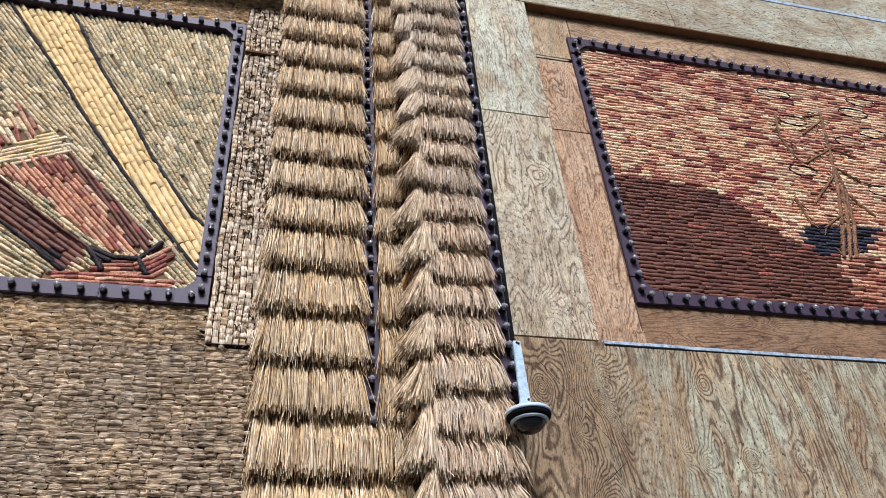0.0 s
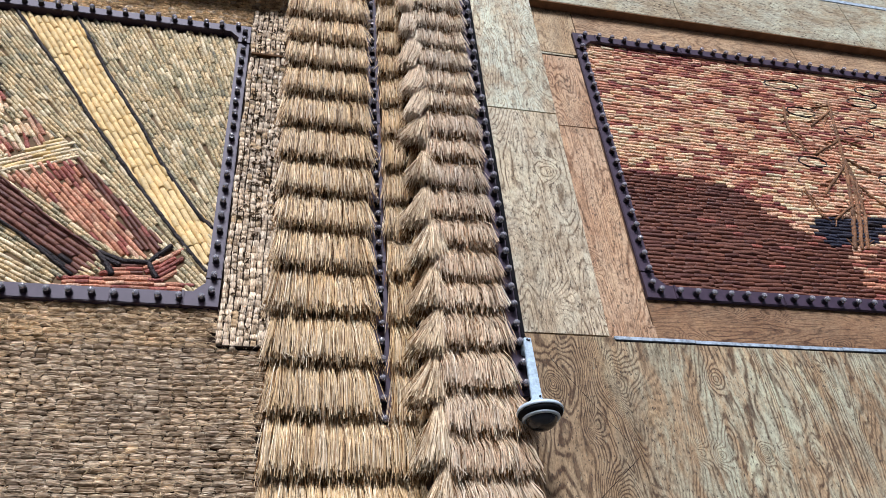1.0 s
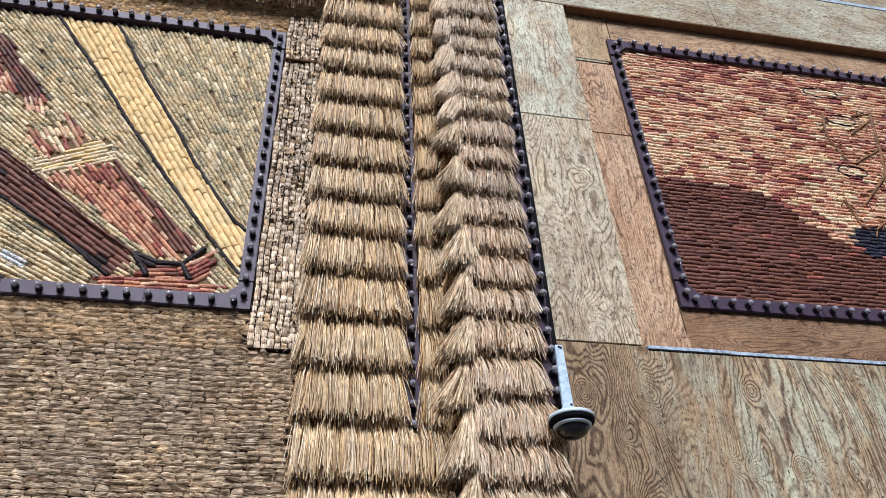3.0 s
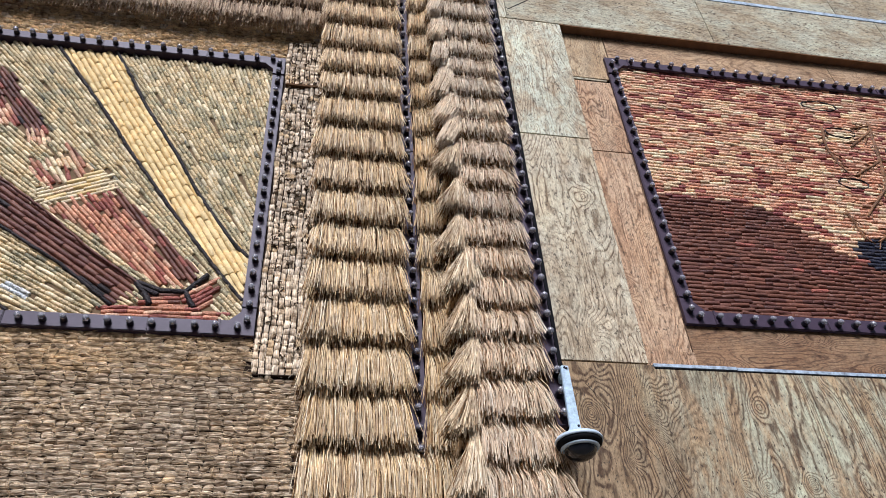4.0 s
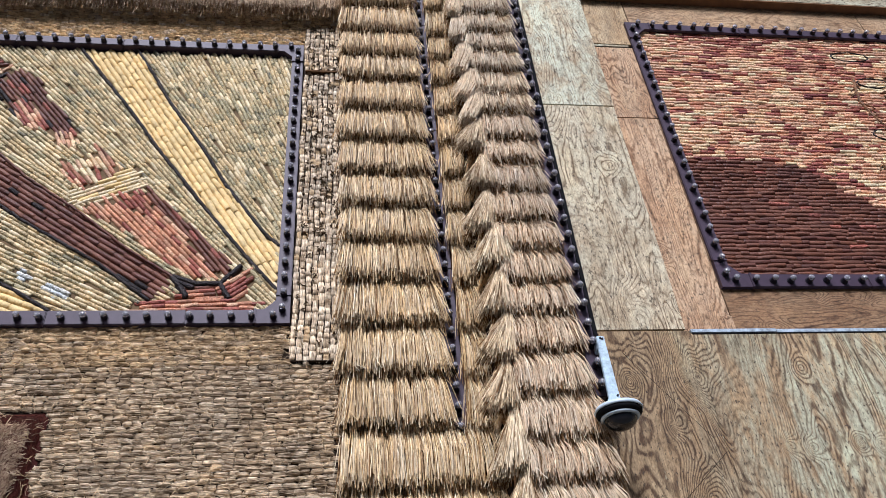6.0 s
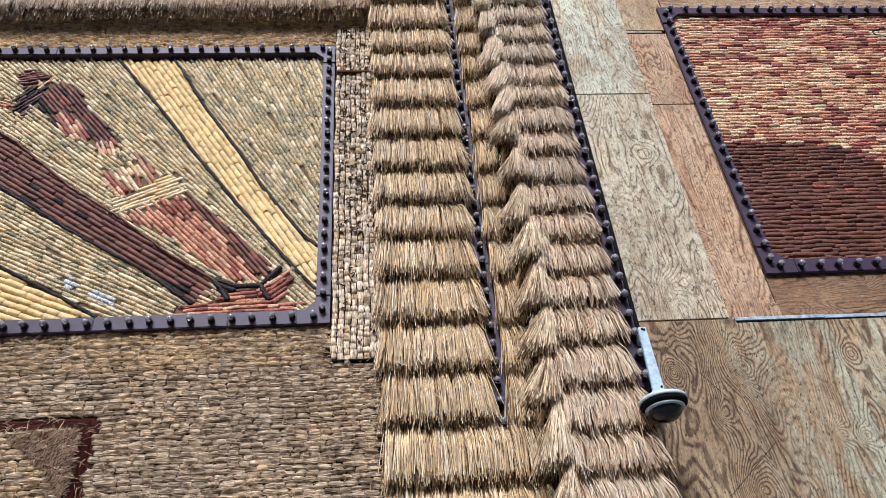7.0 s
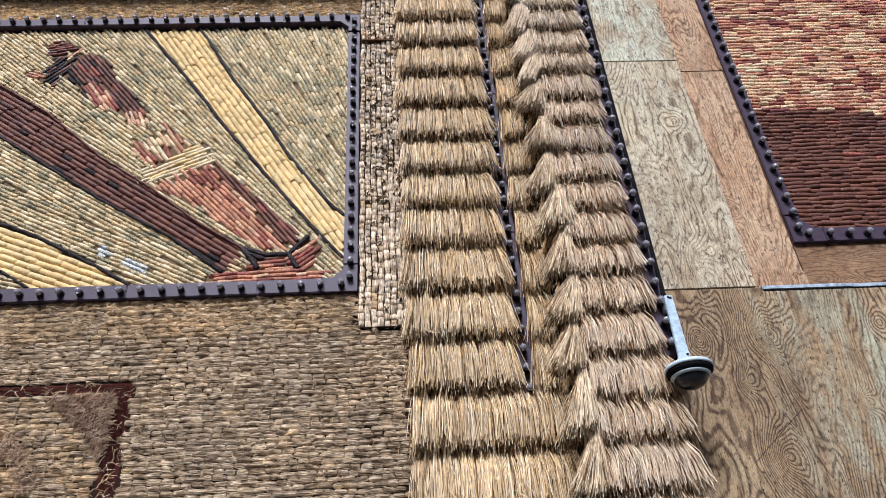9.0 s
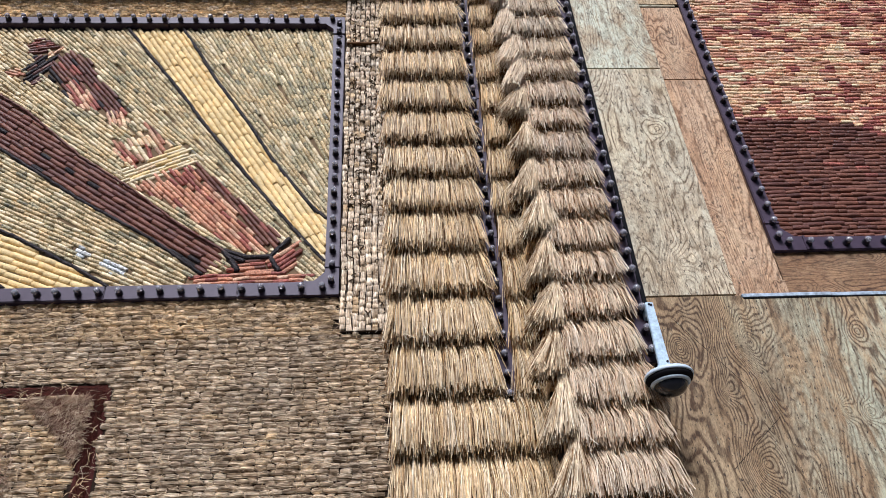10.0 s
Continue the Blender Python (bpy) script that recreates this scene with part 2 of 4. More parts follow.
PLY_LOWER = plywood("weathered_plywood_mossy", (0.355, 0.258, 0.155), (0.085, 0.049, 0.027), (0.38, 0.39, 0.285), 0.8, rings=32.0, flecks=1.0, stretch=0.22, lean=0.6, blot=(7, 7, 1.9), knots=0.25, moss=(2.9, 3.8, 0.12), band=0.2,
                    eyes=[(2.87, 4.03, 0.23, 0.3), (2.4, 3.997, 0.15, 0.2), (2.645, 3.68, 0.11, 0.16), (2.74, 3.16, 0.24, 0.32), (3.39, 3.505, 0.1, 0.2), (3.55, 3.49, 0.1, 0.18), (3.9, 3.504, 0.1, 0.2), (4.045, 3.495, 0.09, 0.18), (3.69, 4.09, 0.12, 0.14)])
PLY_RED = plywood("bare_plywood_reddish", (0.45, 0.29, 0.178), (0.15, 0.075, 0.038), (0.5, 0.375, 0.25), 0.5, rings=30.0, flecks=0.7, lines=1.0, stretch=0.14, lean=0.9, blot=(7, 7, 1.4), knots=0.6, band=0.16)
PLY_TAN = plywood("bare_plywood_tan", (0.42, 0.305, 0.18), (0.16, 0.09, 0.045), (0.42, 0.355, 0.24), 0.4, rings=42.0, flecks=0.5, lines=0.85, stretch=0.2, lean=0.5, knots=0.5)
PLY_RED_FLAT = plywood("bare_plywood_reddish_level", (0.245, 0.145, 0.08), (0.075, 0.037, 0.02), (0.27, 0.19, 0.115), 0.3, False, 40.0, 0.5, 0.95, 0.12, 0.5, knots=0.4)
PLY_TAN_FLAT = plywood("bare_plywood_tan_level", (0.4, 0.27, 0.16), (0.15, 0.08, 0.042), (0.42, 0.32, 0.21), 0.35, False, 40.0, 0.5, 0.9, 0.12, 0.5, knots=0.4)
PLY_FASCIA = plywood("weathered_plywood_fascia", (0.35, 0.295, 0.2), (0.15, 0.105, 0.06), (0.42, 0.425, 0.325), 0.8, False, 34.0, 1.0, 0.6, 0.14, 0.5, blot=(2.4, 2.4, 1.4), knots=0.3)
SOFFIT = paint("bare_plank_edge", (0.2, 0.1, 0.045), 0.85)
STRAW_GOLD = straw("straw_golden", [(0.69, 0.49, 0.235), (0.94, 0.8, 0.53), (0.18, 0.105, 0.047), (0.78, 0.58, 0.3), (0.57, 0.4, 0.2), (0.97, 0.87, 0.65), (0.33, 0.2, 0.09), (0.82, 0.66, 0.42), (0.6, 0.39, 0.17), (0.95, 0.82, 0.56)], 0.45, None, (75, 40, 5), 0.6, 0.4)
STRAW_GREY = straw("straw_weathered", [(0.8, 0.675, 0.46), (0.95, 0.86, 0.66), (0.3, 0.21, 0.13), (0.78, 0.665, 0.49), (0.66, 0.52, 0.345), (0.98, 0.91, 0.73), (0.42, 0.3, 0.185), (0.84, 0.715, 0.52), (0.68, 0.49, 0.31), (0.93, 0.82, 0.62)], 0.45, None, (75, 40, 5), 0.35, 0.4)
STRAW_BLUSH = straw("straw_reddened", [(0.81, 0.655, 0.45), (0.95, 0.845, 0.65), (0.25, 0.165, 0.098), (0.78, 0.635, 0.455), (0.65, 0.485, 0.31), (0.98, 0.895, 0.72), (0.38, 0.25, 0.15), (0.84, 0.695, 0.505), (0.68, 0.465, 0.285), (0.93, 0.8, 0.605)], 0.45, None, (75, 40, 5), 0.45, 0.4)
STRAW_PALE = straw("straw_sun_bleached", [(0.72, 0.57, 0.36), (0.9, 0.79, 0.57), (0.22, 0.14, 0.075), (0.78, 0.65, 0.44), (0.5, 0.37, 0.22), (0.95, 0.86, 0.66), (0.34, 0.23, 0.12), (0.82, 0.69, 0.48)], 0.5, None, (75, 40, 5))
# brown under-straw, its dark tones carrying the shade of gaps and cut feet
STRAW_SHADED = straw("straw_underlayer", [(0.14, 0.07, 0.025), (0.27, 0.15, 0.06), (0.04, 0.019, 0.008), (0.18, 0.097, 0.037), (0.075, 0.038, 0.015)], gloss=0.08)
STRAW_RUST = straw("straw_rusty", [(0.07, 0.018, 0.014), (0.11, 0.03, 0.02), (0.045, 0.014, 0.012), (0.09, 0.04, 0.025)], gloss=0.08)
STRAW_BRUSH = straw("straw_reddish_brush", [(0.4, 0.28, 0.185), (0.5, 0.38, 0.26), (0.22, 0.125, 0.08), (0.34, 0.23, 0.15), (0.58, 0.46, 0.33)])
STRAW_DULL = straw("straw_dull_brown", [(0.4, 0.27, 0.15), (0.55, 0.41, 0.25), (0.2, 0.125, 0.065), (0.45, 0.33, 0.21), (0.66, 0.53, 0.36)], 0.6, None, (75, 40, 5))
WEAVE_DARK = straw("woven_grass_grey", [(0.5, 0.4, 0.275), (0.65, 0.535, 0.385), (0.32, 0.237, 0.157), (0.55, 0.445, 0.315), (0.86, 0.75, 0.57), (0.4, 0.31, 0.21), (0.92, 0.82, 0.65), (0.18, 0.124, 0.078), (0.67, 0.56, 0.41)], grain=(18, 18, 290), streak=(11, 5, 30), depth=0.9, gloss=0.12)
WEAVE_TAN = straw("woven_grass_tan", [(0.62, 0.485, 0.3), (0.72, 0.58, 0.38), (0.53, 0.395, 0.24), (0.61, 0.48, 0.31), (0.72, 0.6, 0.42)], grain=(18, 18, 290), streak=(11, 5, 30), depth=0.9, gloss=0.12)
WEAVE_BROWN = straw("woven_grass_brown", [(0.74, 0.56, 0.32), (0.8, 0.63, 0.39), (0.62, 0.45, 0.25), (0.77, 0.6, 0.36), (0.84, 0.7, 0.46)], grain=(18, 18, 290), streak=(11, 5, 30), gloss=0.12)
WEAVE_PALE = straw("woven_stalks_pale", [(0.76, 0.65, 0.49), (0.92, 0.83, 0.67), (0.42, 0.32, 0.22), (0.8, 0.69, 0.53), (0.98, 0.9, 0.76), (0.6, 0.48, 0.34), (0.88, 0.79, 0.63)], grain=(290, 18, 18), streak=(26, 5, 12), gloss=0.12)
HUSK = paint("husk_brown", (0.13, 0.088, 0.05), 0.95, gloss=0.1)
DARK_HUSK = paint("husk_dark_brown", (0.075, 0.05, 0.028), 0.95, gloss=0.1)
BACK_DARK = paint("dark_backing_board", (0.025, 0.017, 0.012), 0.95, gloss=0.05)
METAL = paint("dark_plum_painted_metal", (0.046, 0.03, 0.047), 0.5, 0.0, 0.2, gloss=0.25)
RUBBER = paint("black_rubber_edge", (0.008, 0.008, 0.009), 0.85, gloss=0.05)
SOCKET = paint("black_lamp_socket", (0.014, 0.012, 0.018), 0.4, gloss=0.15)
FLASHING = paint("pale_blue_metal_flashing", (0.33, 0.39, 0.44), 0.5, 0.2, 0.6, 22.0)
WHITE = paint("white_coated_metal", (0.46, 0.54, 0.59), 0.4, 0.0, 0.2)
BLUISH = paint("chipped_pale_blue_paint", (0.4, 0.5, 0.57), 0.5, 0.0, 0.35, 30.0)
ASPHALT = paint("pale_concrete", (0.15, 0.146, 0.138), 0.9, 0.0, 0.3, 3.0)
STONE = paint("grey_render_wall", (0.35, 0.33, 0.3), 0.9, 0.0, 0.2, 2.0)
glass = Mat("clear_bulb_glass", 0.04)
glass.color((0.74, 0.72, 0.77))
glass.b.inputs["IOR"].default_value = 1.3
glass.b.inputs["Transmission Weight"].default_value = 0.72
glass.b.inputs["Specular IOR Level"].default_value = 0.9
GLASS = glass.m
smoke = Mat("smoked_dome_glass", 0.05)
smoke.color((0.012, 0.013, 0.016))
smoke.b.inputs["Specular IOR Level"].default_value = 0.4
SMOKE = smoke.m

CORN = {
    "cream": corn("corn_cream", (0.74, 0.63, 0.42), 0.13, (0.3, 0.2, 0.1), 0.12, 0.5),
    "peach": corn("corn_peach", (0.76, 0.57, 0.36), 0.2, (0.4, 0.18, 0.1), 0.15),
    "straw": corn("corn_straw", (0.62, 0.5, 0.3), 0.16, (0.13, 0.11, 0.06), 0.26, 0.75),
    "sage": corn("corn_sage", (0.48, 0.42, 0.265), 0.2, (0.09, 0.085, 0.05), 0.36, 0.75),
    "slate": corn("corn_slate", (0.33, 0.3, 0.195), 0.3, (0.04, 0.04, 0.05), 0.33),
    "gold": corn("corn_gold", (0.72, 0.545, 0.265), 0.1, (0.4, 0.22, 0.05), 0.08, 0.3),
}
CORN.update({
    "orange": corn("corn_orange", (0.53, 0.26, 0.165), 0.26, (0.25, 0.08, 0.05), 0.2),
    "salmon": corn("corn_salmon", (0.6, 0.325, 0.205), 0.18, (0.3, 0.1, 0.07), 0.15),
    "rose": corn("corn_rose", (0.68, 0.445, 0.3), 0.25, (0.35, 0.12, 0.08), 0.2),
    "red": corn("corn_red", (0.325, 0.113, 0.088), 0.28, (0.12, 0.03, 0.025), 0.2),
    "wine": corn("corn_wine", (0.2, 0.06, 0.058), 0.28, (0.08, 0.02, 0.02), 0.2),
    "brown": corn("corn_brown", (0.155, 0.063, 0.041), 0.2, (0.07, 0.024, 0.018), 0.12, 0.45, 0.27),
    "maroon": corn("corn_maroon", (0.112, 0.043, 0.031), 0.22, (0.035, 0.013, 0.013), 0.1, 0.45, 0.27),
    "black": corn("corn_black", (0.018, 0.014, 0.016), 0.4),
    "navy": corn("corn_navy", (0.028, 0.03, 0.05), 0.4),
    "pale": corn("corn_pale_blue", (0.66, 0.7, 0.72), 0.1),
    "bark": corn("stalk_bark", (0.21, 0.105, 0.05), 0.35),
})


# ---- pieces: ears of corn, woven tufts, straws ----
def shell(length, width, height, ends, rows=5, ridge=0.0):
    """A half-round body along x, bulging to -y: verts and faces."""
    vs, fs = [], []
    for u, k in ends:
        for j in range(rows):
            a = math.pi * j / (rows - 1)
            r = k * (1 + (ridge if j % 2 else -ridge))
            vs.append((u * length / 2, -math.sin(a) * height * r, -math.cos(a) * width / 2 * r))
    n = len(ends)
    for i in range(n - 1):
        for j in range(rows - 1):
            p = i * rows + j
            fs.append((p, p + rows, p + rows + 1, p + 1))
    fs.append(tuple(range(rows)))
    fs.append(tuple(range((n - 1) * rows, n * rows))[::-1])
    return np.array(vs), fs


EARS = [shell(1, 1, 1, [(-1, 0.88), (-0.96, 0.97), (-0.3, 1.0), (0.45, 1.0), (0.96, 0.96), (1, 0.86)]),
        shell(1, 1, 1, [(-1, 0.8), (-0.92, 0.93), (-0.4, 0.98), (0.3, 1.0), (0.96, 0.97), (1, 0.88)]),
        shell(1, 1, 1, [(-1, 0.88), (-0.95, 0.97), (-0.2, 0.99), (0.5, 1.0), (0.93, 0.9), (1, 0.78)])]


def strands(seed, n=8):
    """A flat bundle of grass side by side, pinched by the weave at both ends, over a plain core."""
    vs, fs = [], []
    core, cf = shell(1.0, 0.94, 0.86, [(-1, 0.3), (-0.84, 0.78), (-0.4, 1.0), (0.4, 1.0), (0.84, 0.76), (1, 0.3)], 6, 0.02)
    vs += [tuple(v) for v in core]
    fs += cf
    g = random.Random(seed)
    for j in range(n):
        z = -0.41 + 0.82 * j / (n - 1) + g.uniform(-0.06, 0.06)
        bulge = math.sqrt(max(0.12, 1 - (2 * z) ** 2 * 0.8))
        slip, tilt, base = g.uniform(-0.07, 0.07), g.uniform(-0.2, 0.2), len(vs)
        for u, k in ((-0.52, 0.4), (-0.35, 0.96), (0.35, 0.96), (0.52, 0.4)):
            for c in range(3):
                a = 2.094 * c + j
                vs.append((u + slip, -k * bulge - math.sin(a) * 0.07, z * (0.72 + 0.28 * k) + u * tilt + math.cos(a) * 0.045))
        for i in range(3):
            for c in range(3):
                d = (c + 1) % 3
                fs.append((base + 3 * i + c, base + 3 * i + d, base + 3 * i + 3 + d, base + 3 * i + 3 + c))
    return np.array(vs), fs


TUFTS = [strands(k) for k in range(5)]


class Pile:
    """Gathers pieces of one kind; the chosen ones become parts of their own, the rest one joined part."""

    def __init__(self, name, form, chosen, rest_name):
        self.name, self.form, self.chosen, self.rest_name = name, form, chosen, rest_name
        self.one, self.rest = {}, {}

    def add(self, tone, x, y, z, angle, length, width, height, lean=0.0):
        self.rest.setdefault(tone, []) if tone not in self.rest else None
        spot = (x, y, z, angle, length, width, height, lean)
        (self.one if self.chosen(x, z) else self.rest).setdefault(tone, []).append(spot)

    def matrix(self, s):
        x, y, z, angle, length, width, height, lean = s
        return pose(x, y, z) @ Matrix.Rotation(-angle, 4, "Y") @ Matrix.Rotation(lean, 4, "Z") @ Matrix.Diagonal((length, height, width, 1))

    def build(self, parent, tones):
        for tone, spots in self.rest.items():
            if not spots:
                continue
            vs, fs, n = [], [], 0
            for k, s in enumerate(spots):
                v, f = self.form[k % len(self.form)]
                m = np.array(self.matrix(s))
                vs.append(v @ m[:3, :3].T + m[:3, 3])
                fs += [tuple(i + n for i in q) for q in f]
                n += len(v)
            raw(self.rest_name, np.concatenate(vs), fs, tones[tone], parent, kind="stuff", smooth=True)
        for tone, spots in self.one.items():
            shapes = []
            for v, f in self.form:
                me = bpy.data.meshes.new(self.name)
                me.from_pydata([tuple(map(float, q)) for q in v], [], f)
                me.materials.append(tones[tone])
                me.polygons.foreach_set("use_smooth", [True] * len(me.polygons))
                shapes.append(me)
            for k, s in enumerate(spots):
                ob = new(self.name, shapes[k % len(shapes)])
                ob.parent = parent
                ob.matrix_basis = self.matrix(s)


class Straws:
    """Three-sided bent stalks, gathered into one mesh."""

    def __init__(self):
        self.v, self.f = [], []

    def add(self, a, b, c, r0=0.0035, r1=0.0025):
        n = len(self.v)
        a, b, c = Vector(a), Vector(b), Vector(c)
        d = (c - a).normalized()
        s = d.cross(Vector((0.3, 1, 0.2))).normalized()
        q = d.cross(s)
        for p, r in ((a, r0), (b, (r0 + r1) / 2), (c, r1)):
            for k in range(3):
                w = 2.094 * k
                self.v.append(p + s * (r * math.cos(w)) + q * (r * math.sin(w)))
        for i in (0, 3):
            for k in range(3):
                self.f.append((n + i + k, n + i + (k + 1) % 3, n + i + 3 + (k + 1) % 3, n + i + 3 + k))
        self.f.append((n + 6, n + 7, n + 8))

    def part(self, name, material, parent, label="", kind=""):
        return raw(name, self.v, self.f, material, parent, label, kind)


def inside(poly, x, z):
    hit, j = False, len(poly) - 1
    for i in range(len(poly)):
        (xi, zi), (xj, zj) = poly[i], poly[j]
        if (zi > z) != (zj > z) and x < (xj - xi) * (z - zi) / (zj - zi) + xi:
            hit = not hit
        j = i
    return hit


def pick(weights):
    t = rnd.random() * sum(w for _, w in weights)
    for name, w in weights:
        t -= w
        if t <= 0:
            return name
    return weights[-1][0]


def lay(pile, angle, bounds, length, width, keep, tone, y, height=0.028, fill=1.02, jitter=1.0):
    """Rows of ears at one angle over the bounds, where keep(x, z) allows."""
    x0, x1, z0, z1 = bounds
    cx, cz, reach = (x0 + x1) / 2, (z0 + z1) / 2, math.hypot(x1 - x0, z1 - z0) / 2 + 0.3
    ca, sa = math.cos(angle), math.sin(angle)
    v = -reach
    while v < reach:
        u = -reach + rnd.random() * length
        while u < reach:
            l = length * rnd.uniform(0.72 / jitter, 1.2)
            x, z = cx + (u + l / 2) * ca - v * sa, cz + (u + l / 2) * sa + v * ca
            if x0 < x < x1 and z0 < z < z1 and keep(x, z):
                pile.add(tone(x, z), x, y + rnd.uniform(-0.004, 0.004), z + rnd.uniform(-0.003, 0.003) * jitter + 0.005 * jitter * noise.noise((x * 2.6, 9.0, z * 2.6)), angle + (rnd.gauss(0, 0.03) + 0.03 * noise.noise((x * 4, 5.0, z * 4))) * jitter, l * fill, width * rnd.uniform(0.93, 1.08), height * rnd.uniform(0.85, 1.15), rnd.gauss(0, 0.04))
            u += l * 0.985
        v += width * 0.96


def rope(pile, line, width, y, tone="black", step=0.1, height=0.034):
    """Ears end to end along a line of points."""
    for (x0, z0), (x1, z1) in zip(line, line[1:]):
        d = math.hypot(x1 - x0, z1 - z0)
        n = max(1, round(d / step))
        for i in range(n):
            k = (i + 0.5) / n
            pile.add(tone, x0 + (x1 - x0) * k, y, z0 + (z1 - z0) * k, math.atan2(z1 - z0, x1 - x0) + rnd.gauss(0, 0.05), d / n * 1.1, width, height)


# ---- large structure ----
ground = tagged(slab("ground", -60, 60, -60, 60, -0.3, 0, ASPHALT), "pale concrete paving before the building", "ground", kind="structure")
wall_left = tagged(slab("wall_left", -9, 1.5, 0.09, 0.5, 0, 11, BACK_DARK), "dark board wall carrying woven grass and a corn mural", "wall", kind="structure")
wall_right = tagged(slab("wall_right", 1.5, 12, -0.37, 0.5, 0, 11, BACK_DARK), "wall behind weathered plywood sheets", "wall", kind="structure")
# added slab, never in view: keeps low sky light off the undersides
tagged(slab("sky_blocker_south", -40, 40, -19, -17, 0, 12, STONE), "plain building front across the street", "building", kind="structure")
tagged(slab("wall_north", -9, 12, 0.51, 8, 0, 11.2, STONE), "plain body of the building behind its facade", "building", kind="structure")


def sheet(x0, x1, z0, z1, material, y=-0.5, back=-0.37, gap=0.003):
    return slab("plywood_sheet", x0 + gap, x1 - gap, y, back, z0 + gap, z1 - gap, material, wall_right, bevel=0.002)


# outer plane: tall pale sheets, lower sheets, fascia
for x0, x1, z0, z1, m in (
    (1.75, 2.93, 6.862, 8.7, PLY_PALE), (1.75, 2.925, 4.418, 6.855, PLY_SAND),
    (1.75, 2.95, 1.98, 4.41, PLY_LOWER), (2.95, 4.17, 1.98, 4.395, PLY_LOWER), (4.17, 5.39, 1.98, 4.395, PLY_LOWER), (5.39, 6.61, 1.98, 4.395, PLY_LOWER), (6.61, 7.83, 1.98, 4.395, PLY_LOWER),
    (7.83, 12, 1.98, 4.395, PLY_LOWER), (1.75, 2.95, 0, 1.975, PLY_LOWER), (2.95, 5.39, 0, 1.975, PLY_LOWER), (5.39, 12, 0, 1.975, PLY_LOWER),
    (1.75, 2.34, 8.71, 9.6, PLY_PALE), (2.34, 4.76, 8.71, 9.6, PLY_FASCIA), (4.76, 7.2, 8.71, 9.6, PLY_FASCIA), (7.2, 12, 8.71, 9.6, PLY_FASCIA),
    (1.75, 4.2, 9.66, 11, PLY_FASCIA), (4.2, 6.7, 9.66, 11, PLY_FASCIA), (6.7, 12, 9.66, 11, PLY_FASCIA)):
    sheet(x0, x1, z0, z1, m, gap=0.0012 if m is PLY_LOWER else 0.003)
# the shallow recess round the mural
for x0, x1, z0, z1, m in (
    (2.9, 3.445, 7.945, 8.9, PLY_TAN), (2.9, 3.445, 6.83, 7.895, PLY_RED), (2.9, 3.372, 4.3, 6.825, PLY_RED), (3.374, 3.445, 4.92, 6.825, PLY_RED),
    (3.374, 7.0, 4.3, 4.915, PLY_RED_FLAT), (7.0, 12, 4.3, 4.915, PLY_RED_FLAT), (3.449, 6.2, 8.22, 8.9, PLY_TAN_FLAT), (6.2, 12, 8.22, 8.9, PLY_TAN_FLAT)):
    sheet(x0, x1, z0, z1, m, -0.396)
slab("batten", 2.94, 3.34, -0.406, -0.38, 7.897, 7.922, PLY_FASCIA, wall_right, "pale batten in the sheet joint")
slab("soffit_board", 2.93, 12, -0.497, -0.397, 8.7, 8.709, SOFFIT, wall_right, "bare brown underside of the fascia")
for x0, x1, lift in ((2.955, 3.62, 0.004), (3.623, 4.93, 0.0), (4.933, 7.3, 0.003), (7.303, 12, 0.0)):
    slab("flashing", x0, x1, -0.508 - lift * 0.5, -0.4, 4.384 + lift, 4.413 + lift, FLASHING, wall_right, "pale bluish metal flashing strip", 0.002)
# black strip drawn in place of the shade under the flashing
slab("shade_strip", 2.96, 12, -0.504, -0.49, 4.377, 4.3835, RUBBER, wall_right, "dark sealant below the flashing")
slab("flashing", 4.3, 12, -0.508, -0.42, 9.6, 9.66, FLASHING, wall_right, "pale bluish metal flashing strip", 0.002)


def scratch(name, x0, z0, x1, z1, width, y, material, parent):
    """A thin dark line let into a sheet."""
    d = math.hypot(x1 - x0, z1 - z0)
    bm = box(bmesh.new(), 0, d, -0.0015, 0.004, -width / 2, width / 2)
    ob = part(name, bm, material, parent)
    ob.matrix_basis = pose(x0, y, z0) @ Matrix.Rotation(-math.atan2(z1 - z0, x1 - x0), 4, "Y")
    return ob


scratch("crack", 2.533, 3.139, 2.933, 3.47, 0.003, -0.5, RUBBER, wall_right)
scratch("crack", 2.396, 4.233, 2.875, 3.571, 0.0025, -0.5, RUBBER, wall_right)
scratch("crack", 2.36, 8.87, 2.64, 9.12, 0.012, -0.5, RUBBER, wall_right)
for k, (a, c) in enumerate(((4.45, 8.87), (4.53, 8.9), (4.61, 8.89))):
    scratch("pencil_mark", a, c, a + 0.05, c + (0.07 if k % 2 else -0.02), 0.006, -0.5, RUBBER, wall_right)
    scratch("pencil_mark", a + 0.01, c + 0.06, a + 0.055, c + 0.05, 0.006, -0.5, RUBBER, wall_right)
slab("board_joint", 3.29, 3.38, -0.4, -0.39, 4.42, 4.6, PLY_RED, wall_right)


